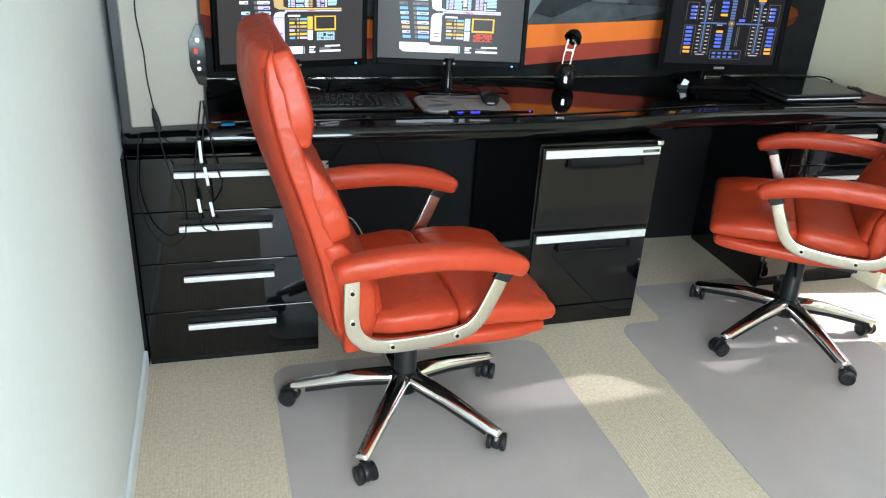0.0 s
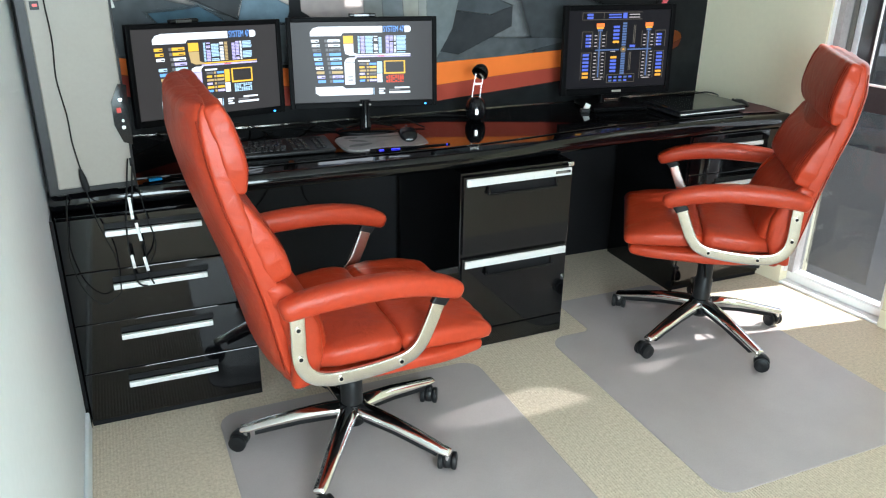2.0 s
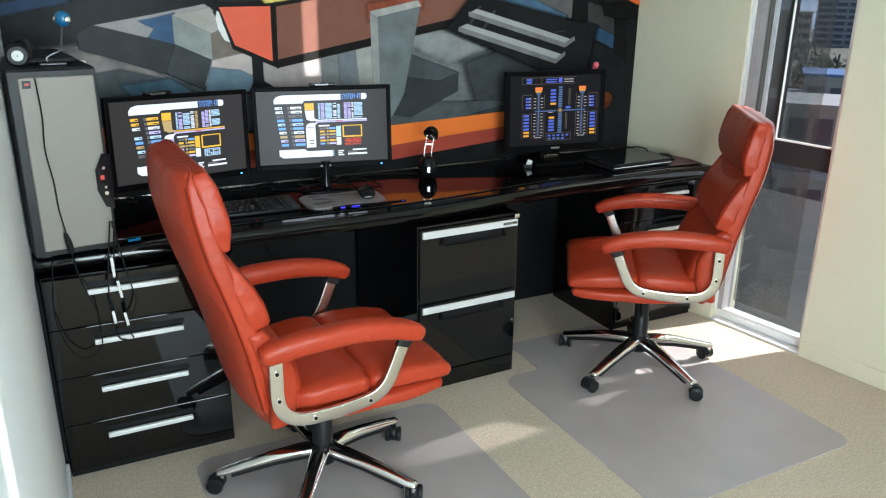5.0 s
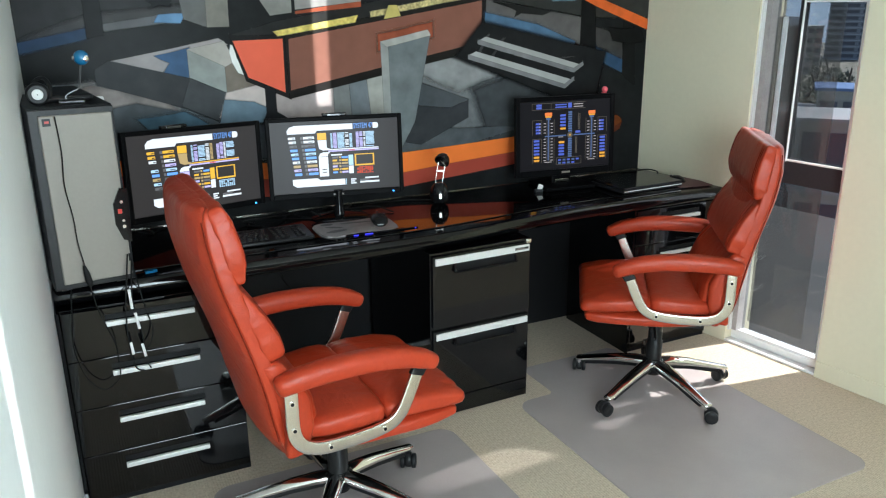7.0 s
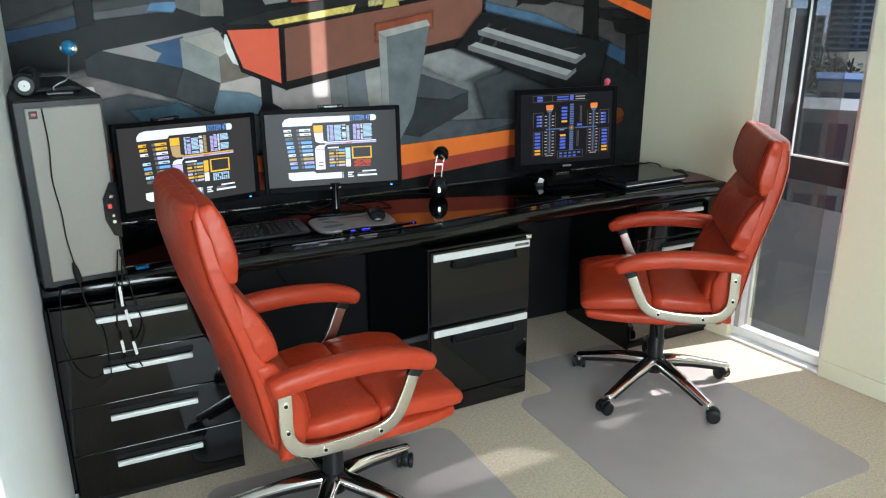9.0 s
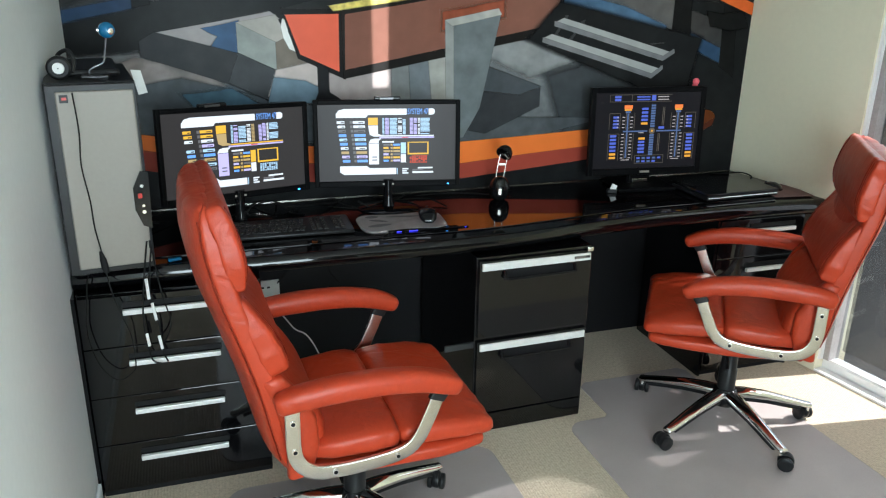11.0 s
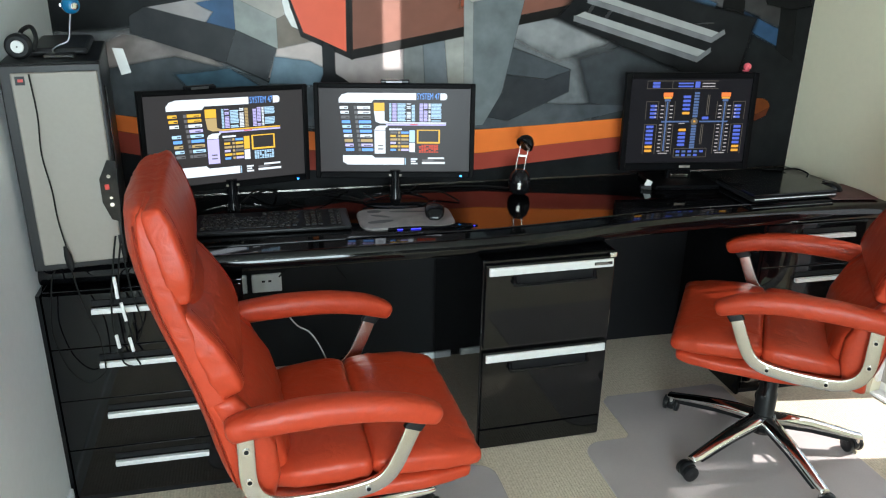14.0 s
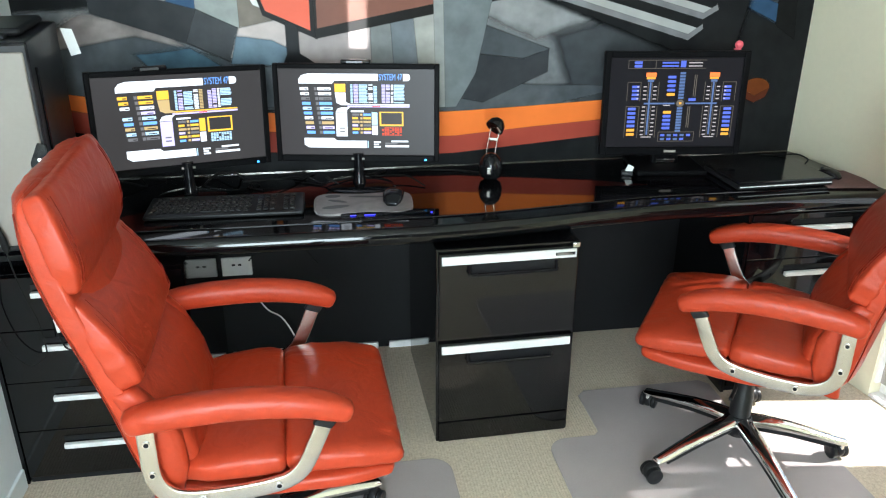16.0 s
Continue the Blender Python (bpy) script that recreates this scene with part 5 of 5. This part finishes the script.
# desk things
def keyboard():
    k = thing("keyboard", pose(0.392, 2.266, SURF, 0, 0, -1), "wide black keyboard with low keys", "keyboard")
    w, dp = 0.492, 0.168
    secs = [((x, 0, 0.009 + 0.0), (0, dp / 2, 0), (0, 0, 0.008), 7) for x in (-w / 2 + 0.008, 0, w / 2 - 0.008)]
    body = loft(secs, 28, 0.007)
    for v in body.verts:
        v.co.z += 0.006 * (v.co.y / dp + 0.5)
    part("body", body, M_PLASTIC, k, smooth=True)
    key = box(-0.0075, 0.0075, -0.007, 0.007, 0, 0.006, 0.0015, 1)
    mesh = bpy.data.meshes.new("key")
    for x0, y0, x1, y1 in ((-0.0045, 0.0, -0.001, 0.004), (0.0005, -0.004, 0.0035, -0.0015)):
        legend = key.faces.new([key.verts.new((x, y, 0.0062)) for x, y in ((x0, y0), (x1, y0), (x1, y1), (x0, y1))])
        legend.material_index = 1
    key.to_mesh(mesh)
    key.free()
    mesh.materials.append(M_PLASTIC)
    mesh.materials.append(M_PUTTY)
    for row in range(6):
        for col in range(22):
            if col in (15, 19) and row != 6 or (row == 5 and 4 < col < 9):
                continue
            y = -0.06 + 0.0205 * row + (0.008 if row == 5 else 0)
            one = new("key", mesh)
            one.parent = k
            one.matrix_basis = pose(-0.222 + 0.0205 * col + (0.004 * (row % 3) if col < 15 else 0), y, 0.0165 + 0.006 * (y / dp + 0.5))
    part("space_bar", box(-0.1, -0.02, -0.067, -0.053, 0.0165, 0.0215, 0.002), M_PLASTIC, k)
    part("status_light", box(0.165, 0.172, 0.072, 0.076, 0.0185, 0.0215), glow("amber_led", (0.8, 0.7, 0.05), 1.0), k)
    part("maker_bar", box(0.15, 0.19, 0.077, 0.08, 0.0188, 0.0216), M_PUTTY, k)
    return k


keyboard()


def mouse_pad():
    m = thing("mouse_pad", pose(0.828, 2.255, SURF, 0, 0, -2), "grey printed gel mouse pad with wavy edges", "mouse pad")
    bm = bmesh.new()
    ring = []
    for k in range(48):
        a = 2 * math.pi * k / 48
        c, s = math.cos(a), math.sin(a)
        x = 0.162 * math.copysign(abs(c) ** 0.45, c) * (1 + 0.02 * math.sin(3 * a))
        y = 0.1 * math.copysign(abs(s) ** 0.45, s) * (1 - 0.1 * math.cos(2 * math.pi * x / 0.3))
        ring.append((x, y))
    low, top = [bm.verts.new((x, y, 0.0)) for x, y in ring], [bm.verts.new((x * 0.98, y * 0.97, 0.006)) for x, y in ring]
    for k in range(48):
        bm.faces.new((low[k], low[(k + 1) % 48], top[(k + 1) % 48], top[k]))
    bm.faces.new(top)
    bm.faces.new(low[::-1])
    part("pad", bm, M_PAD, m, smooth=True, angle=30)
    for x, y, rx, ry, rz in ((-0.09, -0.035, 0.045, 0.014, 10), (-0.085, 0.02, 0.035, 0.009, -25), (0.02, 0.055, 0.07, 0.008, -6), (-0.1, 0.07, 0.025, 0.014, 0)):
        p = cyl(1, 0.0063, 0.0068, 20)
        p.transform(pose(x, y, 0, 0, 0, rz) @ Matrix.Diagonal((rx, ry, 1, 1)))
        part("dark_print", p, M_PAD_DARK, m)
    return m


mouse_pad()


def computer_mouse(m, label, size=1.0):
    t = thing("computer_mouse", m @ Matrix.Diagonal((size, size, size, 1)), label, "mouse", "computer mice")
    secs = []
    for x, a, b in ((-0.052, 0.018, 0.007), (-0.042, 0.027, 0.013), (-0.015, 0.031, 0.0185), (0.015, 0.03, 0.018), (0.04, 0.027, 0.012), (0.054, 0.018, 0.006)):
        secs.append(((x, 0, b), (0, a, 0), (0, 0, b), 2.6))
    body = part("body", loft(secs, 24, 0.004), M_PLASTIC_GLOSS, t, smooth=True, angle=70)
    wheel = cyl(0.007, -0.003, 0.003, 14)
    wheel.transform(Matrix.Translation((0.028, 0, 0.029)) @ pose(0, 0, 0, 90))
    part("scroll_wheel", wheel, M_PLASTIC, t)
    return t


computer_mouse(pose(0.928, 2.262, SURF + 0.007, 0, 0, 78), "black computer mouse on a grey mouse pad", 1.1)
pad2 = part("mouse_pad", box(-0.09, 0.09, -0.1, 0.1, 0, 0.003, 0.001), M_REDPAD)
pad2.matrix_world = pose(2.545, 2.27, SURF, 0, 0, -8)
tagged(pad2, "thin red and grey mouse pad by the wall", "mouse pad")
computer_mouse(pose(2.512, 2.3, SURF + 0.003, 0, 0, 120), "small black computer mouse beside the closed laptop", 0.85)


def laptop():
    p = thing("laptop", pose(2.288, 2.325, SURF, 0, 0, 2), "closed black gloss laptop", "laptop")
    part("base", box(-0.182, 0.182, -0.122, 0.122, 0.003, 0.02, 0.005), M_PLASTIC, p)
    part("lid", box(-0.182, 0.182, -0.122, 0.118, 0.0215, 0.031, 0.004), M_PLASTIC_GLOSS, p, "gloss black lid")
    part("trim", box(-0.176, 0.176, -0.1235, -0.1215, 0.012, 0.016), M_ALU, p, "pale trim line")
    for x in (-0.15, 0.15):
        for y in (-0.09, 0.09):
            part("foot", cyl(0.008, 0, 0.004, 12, x=x, y=y), M_PLASTIC, p)
    return p


laptop()
cable([(2.47, 2.4, SURF + 0.012), (2.5, 2.42, SURF + 0.02), (2.53, 2.46, SURF + 0.022), (2.53, 2.53, SURF + 0.02), (2.5, 2.58, SURF + 0.006), (2.42, 2.6, SURF + 0.003)], 0.003, "black power cable behind the closed laptop")


def desk_lamp():
    t = thing("desk_lamp", pose(1.295, 2.456, SURF, 0, 0, -20), "small black egg-shaped desk lamp on two thin rods", "lamp")
    egg = turned([(0, 0.0), (0.02, 0.0), (0.037, 0.012), (0.043, 0.032), (0.042, 0.055), (0.034, 0.078), (0.02, 0.093), (0, 0.098)], 30)
    b = part("body", egg, M_PLASTIC_GLOSS, t, smooth=True, angle=80)
    part("switch_plate", box(-0.007, 0.007, -0.046, -0.036, 0.03, 0.055, 0.002), M_SATIN, b)
    for s in (-1, 1):
        part("rod", tube([(s * 0.014, 0, 0.07), (s * 0.0155, 0, 0.11), (s * 0.0155 + 0.013, 0.002, 0.19)], 0.002, 8, 3), M_SATIN, t, "thin chrome rod", smooth=True)
    part("rod_bridge", box(-0.008, 0.022, -0.002, 0.004, 0.142, 0.152, 0.002), M_SATIN, t)
    dome = turned([(0.0, 0.036), (0.016, 0.032), (0.026, 0.02), (0.03, 0.004), (0.03, 0.0), (0.027, 0.0), (0.024, 0.018), (0.014, 0.027), (0, 0.03)], 28)
    dome.transform(Matrix.Translation((0.016, -0.002, 0.198)) @ pose(0, 0, 0, 0, 0, -35) @ pose(0, 0, 0, -52, 0, 0) @ Matrix.Diagonal((1.12, 1.12, 1.12, 1)) @ Matrix.Translation((0, 0, -0.012)))
    hd = part("shade", dome, M_PLASTIC_GLOSS, t, "black dome shade", smooth=True, angle=50)
    refl = turned([(0, 0.006), (0.016, 0.003), (0.0245, 0.001), (0.0245, 0.0), (0, 0.0)], 24)
    refl.transform(Matrix.Translation((0.016, -0.002, 0.198)) @ pose(0, 0, 0, 0, 0, -35) @ pose(0, 0, 0, -52, 0, 0) @ Matrix.Diagonal((1.12, 1.12, 1.12, 1)) @ Matrix.Translation((0, 0, -0.012)))
    part("reflector", refl, M_CHROME, hd, "bright reflector", smooth=True)
    return t


desk_lamp()
ob = part("price_tag", box(-0.012, 0.012, -0.004, 0.004, 0, 0.026, 0.002), M_WHITE_PLASTIC)
ob.matrix_world = pose(1.802, 2.43, SURF + 0.012, -8, 24, -20)
tagged(ob, "small white tag standing at the monitor's foot", "tag")
ob = part("tag_holder", box(-0.02, 0.02, -0.012, 0.012, 0, 0.016, 0.003), M_PLASTIC)
ob.matrix_world = pose(1.8, 2.432, SURF, 0, 0, -20)
tagged(ob, "black clip that holds a small white tag", "clip")


def foam_ball():
    top = SURF + 0.062 + 0.372
    b = thing("foam_ball", pose(2.2, 2.493, top - 0.002), "small pink foam ball on a monitor's corner", "ornament")
    ball = turned([(0.0145 * math.sin(radians(a)), 0.018 - 0.0145 * math.cos(radians(a))) for a in range(0, 181, 15)], 20)
    part("ball", ball, M_PINK, b, smooth=True, angle=80)
    part("stub", box(-0.016, 0.008, -0.006, 0.006, 0, 0.006, 0.002), M_PINK, b)
    return b


foam_ball()
for x, y, rz, z in ((0.19, 2.383, 19, 0.428), (0.83, 2.475, -9.8, 0.419)):
    bar = thing("clip_camera", pose(x, y, SURF + z, 0, 0, rz), "slim silver and black camera clipped on a monitor's top edge", "camera", "clip cameras")
    part("housing", box(-0.05, 0.05, -0.012, 0.012, 0, 0.012, 0.004), M_PLASTIC_GLOSS, bar)
    part("chrome_face", box(-0.03, 0.025, -0.0145, -0.0125, 0.002, 0.01, 0.001), M_DULL, bar, "chrome face strip")
sheet = bmesh.new()
for k, (x, z) in enumerate(((0, 0), (0.03, 0.0), (0.03, 0.075), (0.0, 0.085))):
    sheet.verts.new((x, 0.0, z))
sheet.verts.ensure_lookup_table()
sheet.faces.new(sheet.verts[:])
sol = bmesh.ops.extrude_face_region(sheet, geom=sheet.faces[:])
bmesh.ops.translate(sheet, verts=[v for v in sol["geom"] if isinstance(v, bmesh.types.BMVert)], vec=(0, 0.002, 0))
ob = part("paper_note", sheet, M_WHITE_PLASTIC)
ob.matrix_world = pose(-0.04, 2.41, TOWER_TOP - 0.1, 0, -12, 10)
tagged(ob, "white folded paper stuck to the tower's side", "paper")
G_DEEP = glow("deep_blue_led", (0.05, 0.05, 1.0), 2.0)
hub = thing("card_reader", pose(0.9, 2.165, SURF, 0, 0, -1), "flat black box with a blue LED and glowing LED reflections under the mouse pad", "card reader")
part("body", box(-0.15, 0.15, -0.02, 0.0, 0, 0.005, 0.001), M_PLASTIC_GLOSS, hub)
# the three left marks glow in place of LED reflections in the glass
for x in (-0.12, -0.075, -0.06, 0.135):
    part("led_mark", box(x, x + (0.018 if x < 0 else 0.005), -0.0212, -0.0204, 0.0012, 0.004), G_DEEP, hub, "blue lit mark")
usb = part("usb_stick", box(-0.02, 0.02, -0.008, 0.008, 0, 0.009, 0.002), M_BLUE)
usb.matrix_world = pose(0.03, 2.06, SURF, 0, 0, 10)
tagged(usb, "small blue adapter on the desk by the tower", "adapter")

# cables behind the monitors
rng = random.Random(3)
for k in range(7):
    x0 = 0.15 + 0.13 * k
    pts = [(x0, 2.6, SURF + 0.004)]
    for j in range(4):
        pts.append((x0 + (j + 1) * 0.05 * (1 if k % 2 else -1) + rng.uniform(-0.05, 0.05), 2.58 - 0.045 * j + rng.uniform(-0.03, 0.03), SURF + rng.choice((0.004, 0.005, 0.018, 0.03))))
    pts.append((pts[-1][0] + 0.05, 2.5 + rng.uniform(-0.1, 0.02), SURF + 0.004))
    cable(pts, rng.choice((0.0028, 0.0035)), "black cable lying behind the monitors")
cable([(0.93, 2.32, SURF + 0.012), (0.9, 2.38, SURF + 0.006), (0.8, 2.41, SURF + 0.004), (0.7, 2.46, SURF + 0.004), (0.6, 2.52, SURF + 0.004)], 0.002, "thin black mouse cable on the desk")
cable([(1.3, 2.5, SURF + 0.006), (1.2, 2.56, SURF + 0.004), (1.08, 2.585, SURF + 0.004), (0.98, 2.58, SURF + 0.004)], 0.0025, "thin black lamp cable along the desk's back edge")


# sockets under the desk
def socket(x, z, w, h, label, holes):
    s = thing("power_socket", pose(x, BACK, z), label, "socket", "wall sockets")
    part("plate", box(-w / 2, w / 2, -0.01, -0.0005, -h / 2, h / 2, 0.003), M_WHITE_PLASTIC, s)
    for hx in holes:
        part("switch", box(hx - 0.006, hx + 0.006, -0.0125, -0.0102, 0.004, 0.012, 0.001), M_DARK, s)
    return s


socket(0.205, 0.397, 0.05, 0.08, "single white wall socket under the desk", (-0.004,))
socket(0.352, 0.405, 0.114, 0.076, "double white wall socket under the desk", (-0.012, 0.012))
ad = thing("power_adapter", pose(0.385, BACK - 0.012, 0.315), "white power adapter plugged in under the desk", "adapter")
part("adapter_body", box(-0.028, 0.028, -0.03, 0.012, -0.01, 0.016, 0.004), M_WHITE_PLASTIC, ad)
part("adapter_lead", tube([(0.015, -0.02, -0.008), (0.04, -0.03, -0.04), (0.075, -0.03, -0.09), (0.12, -0.035, -0.12), (0.16, -0.04, -0.19), (0.2, -0.05, -0.302)], 0.003, 8, 6), M_WHITE_PLASTIC, ad, smooth=True)
for x0, x1 in ((0.3, 0.885), (0.93, 1.025)):
    ob = structure("baseboard_north", box(x0, x1, BACK - 0.014, BACK + 0.0005, 0, 0.028, 0.003), M_FRAME_WHITE, "low white baseboard under the desk")
for k, pts in enumerate((((0.62, BACK - 0.008, 0.7), (0.63, BACK - 0.012, 0.62), (0.6, BACK - 0.01, 0.55), (0.62, BACK - 0.012, 0.46), (0.66, BACK - 0.012, 0.4)), ((0.52, BACK - 0.008, 0.7), (0.5, BACK - 0.015, 0.6), (0.46, BACK - 0.012, 0.5), (0.4, BACK - 0.016, 0.43)))):
    cable(pts, 0.003, "black cable hanging down the wall under the desk")

# added, unseen curtain behind the camera; its narrow gap shapes the light stripes
M_CURTAIN = mat("light_mask_cloth", (0.6, 0.58, 0.54), 0.9, var=0.06)


def curtain(x0, x1, z0, z1, label):
    bm = bmesh.new()
    n = max(4, int((x1 - x0) / 0.02))
    rows = [[bm.verts.new((x0 + (x1 - x0) * k / n, FRONT - 0.33 + 0.012 * math.sin(k * 1.1), z)) for k in range(n + 1)] for z in (z0, z1)]
    for k in range(n):
        bm.faces.new((rows[0][k], rows[0][k + 1], rows[1][k + 1], rows[1][k]))
    ob = part("curtain", bm, M_CURTAIN)
    return tagged(ob, label, "curtain", "curtains behind the glazed door", "structure")


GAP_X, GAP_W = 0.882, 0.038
curtain(-0.3, GAP_X - GAP_W / 2, 0.02, 2.4, "unseen pale curtain added to mask light down to a slit")
curtain(GAP_X + GAP_W / 2, 1.6, 0.02, 2.4, "unseen pale curtain added to mask light down to a slit")
curtain(GAP_X - 0.03, GAP_X + 0.03, 0.02, 1.35, "unseen curtain flap added to cut off the light stripe below")
# added spot lamp that throws the mural's bright stripe through the curtain's gap
helper_spot = bpy.data.lights.new("mural_stripe_spot", "SPOT")
helper_spot.energy, helper_spot.spot_size, helper_spot.spot_blend, helper_spot.shadow_soft_size, helper_spot.color = 7000, radians(16), 0.3, 0.012, (1.0, 0.98, 0.95)
ob = new("mural_stripe_spot", helper_spot)
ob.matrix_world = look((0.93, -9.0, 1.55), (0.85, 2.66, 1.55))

# added low spot passing under the chair by the window to light a carpet patch
helper_spot = bpy.data.lights.new("carpet_patch_spot", "SPOT")
helper_spot.energy, helper_spot.spot_size, helper_spot.spot_blend, helper_spot.shadow_soft_size, helper_spot.color = 9000, radians(0.5), 0.4, 0.01, (1.0, 0.98, 0.95)
ob = new("carpet_patch_spot", helper_spot)
ob.matrix_world = look((14.6, 3.25, 2.6), (1.33, 1.64, 0.0))

# third added spot, slanting, that lays a bright stripe on the white side wall
helper_spot = bpy.data.lights.new("wall_stripe_spot", "SPOT")
helper_spot.energy, helper_spot.spot_size, helper_spot.spot_blend, helper_spot.shadow_soft_size, helper_spot.color = 6000, radians(16), 0.3, 0.012, (1.0, 0.98, 0.95)
ob = new("wall_stripe_spot", helper_spot)
ob.matrix_world = look((3.77, -8.2, 4.45), (0.882, -2.03, 1.8))

# outside
M_SKY = glow("hazy_sky", (0.5, 0.66, 0.88), 1.7)
M_TOWER = mat("tower_concrete", (0.26, 0.28, 0.33), 0.7)
M_TOWER_GLASS = mat("tower_windows", (0.09, 0.1, 0.13), 0.3)
M_PALE = mat("pale_render", (0.4, 0.39, 0.36), 0.8, var=0.12)
M_ROOF = mat("pale_roof", (0.42, 0.42, 0.42), 0.6)
M_BLUE_ROOF = mat("blue_roof", (0.12, 0.2, 0.4), 0.5)
M_GROUND = mat("dry_ground", (0.16, 0.15, 0.12), 0.9, var=0.3, scale=0.2, fine=3)
M_LEAF = mat("grey_green_leaves", (0.1, 0.11, 0.075), 0.7, var=0.4, scale=0.7, fine=9)
M_BARK = mat("bark", (0.1, 0.08, 0.06), 0.9)
bm = bmesh.new()
for z in (-180, 210):
    for x, y in ((480, 120), (270, 570)):
        bm.verts.new((x, y, z))
bm.verts.ensure_lookup_table()
bm.faces.new((bm.verts[0], bm.verts[1], bm.verts[3], bm.verts[2]))
tagged(part("backdrop", bm, M_SKY), "hazy blue sky far outside", "sky", kind="structure")
structure("ground", box(3.5, 260, -40, 260, -14.2, -14), M_GROUND, "dry ground far below the window")


def building(name, m, w, dp, h, storeys, cols, wall, glass, roof, label):
    b = thing(name, m, label, "building")
    part("wall", box(-w / 2, w / 2, -dp / 2, dp / 2, 0, h), wall, b)
    part("roof", box(-w / 2 - 0.2, w / 2 + 0.2, -dp / 2 - 0.2, dp / 2 + 0.2, h, h + 0.15), roof, b)
    for s in range(storeys):
        z = h * (s + 0.35) / storeys
        part("floor_slab", box(-w / 2 - 0.25, w / 2 + 0.25, -dp / 2 - 0.25, dp / 2 + 0.25, h * s / storeys, h * s / storeys + min(0.35, 0.12 * h / storeys)), roof, b)
        for c in range(cols):
            x = -w / 2 + w * (c + 0.5) / cols
            part("window", box(x - w / cols * 0.38, x + w / cols * 0.38, -dp / 2 - 0.06, -dp / 2 + 0.05, z, z + h / storeys * 0.5), glass, b)
    return b


M_SLAB = mat("tower_slab", (0.45, 0.47, 0.52), 0.7)
building("apartment_tower", pose(197, 147.5, -14, 0, 0, -52), 15, 12, 42, 26, 4, M_TOWER, M_TOWER_GLASS, M_SLAB, "dark grey apartment tower with many storeys")
building("apartment_block", pose(146, 122.5, -14, 0, 0, -50), 8, 6, 10.0, 5, 5, M_PALE, M_TOWER_GLASS, M_ROOF, "pale cream apartment block")
building("house", pose(36, 29.9, -14, 0, 0, -52), 2.6, 4, 9.8, 3, 2, M_TOWER, M_TOWER_GLASS, M_ROOF, "grey house with a pale flat roof")
building("house", pose(33.5, 25.2, -14, 0, 0, -48), 3.2, 4, 10.2, 3, 3, M_PALE, M_TOWER_GLASS, M_ROOF, "pale house with a flat roof")
building("house", pose(38, 28.6, -14, 0, 0, -50), 2.2, 3, 11.0, 3, 2, M_PALE, M_TOWER_GLASS, M_BLUE_ROOF, "pale house with a blue roof")


def tree(m, h, r, seed, label):
    t = thing("tree", m, label, "tree", "trees outside")
    g = random.Random(seed)
    trunk = bmesh.new()
    merge(trunk, tube([(0, 0, 0), (0.1, 0, h * 0.3), (-0.1, 0.1, h * 0.6), (0, 0, h * 0.8)], 0.16, 7, 3))
    for k in range(4):
        a = g.uniform(0, 6.3)
        merge(trunk, tube([(0, 0, h * (0.4 + 0.1 * k)), (math.cos(a) * r * 0.4, math.sin(a) * r * 0.4, h * (0.55 + 0.08 * k)), (math.cos(a) * r * 0.7, math.sin(a) * r * 0.7, h * (0.65 + 0.08 * k))], 0.06, 6, 3))
    part("trunk", trunk, M_BARK, t)
    verts, faces = [], []
    for k in range(900):
        a, e, q = g.uniform(0, 6.3), g.uniform(-0.6, 1.5), g.uniform(0.35, 1.0) ** 0.5
        lump = 0.8 + 0.25 * math.sin(3 * a + seed) + 0.15 * math.sin(7 * e)
        c = Vector((math.cos(a) * math.cos(e) * r * q * lump, math.sin(a) * math.cos(e) * r * q * lump, h * 0.68 + math.sin(e) * r * 0.75 * q * lump))
        u = Vector((g.gauss(0, 1), g.gauss(0, 1), g.gauss(0, 1))).normalized()
        v = u.orthogonal().normalized()
        s = g.uniform(0.1, 0.26)
        i = len(verts)
        verts += [c - u * s, c + v * s * 0.6, c + u * s, c - v * s * 0.6]
        faces.append((i, i + 1, i + 2, i + 3))
    me = bpy.data.meshes.new("crown")
    me.from_pydata(verts, [], faces)
    me.materials.append(M_LEAF)
    crown = new("crown", me)
    crown.parent = t
    return t


for k, (x, y, h, r) in enumerate(((45, 39.5, 12.2, 2.2), (47, 37.6, 12.8, 2.3), (44, 36.2, 12.4, 2.0), (49, 42.6, 12.5, 2.4), (43, 33.6, 12.0, 2.2), (52, 40.5, 13.0, 2.6), (46, 34.5, 12.6, 2.3), (44, 38.0, 11.6, 2.2), (42, 35.2, 11.8, 2.0), (50, 38.2, 13.2, 2.4), (24, 18.6, 8.0, 1.8), (25, 17.0, 7.2, 1.7), (22, 17.6, 6.0, 1.6))):
    tree(pose(x, y, -14), h, r, k + 1, "grey-green leafy tree outside the window")
# added flat deck outside below the window; greys the lower pane, bounces light
structure("roof_deck", box(-3.0, 4.5, 0.21, 3.7, -0.45, -0.3), mat("pane_backing_grey", (0.06, 0.058, 0.056), 0.85, var=0.3, scale=2, fine=25), "added flat grey deck filling the view through the lower pane", WALL)
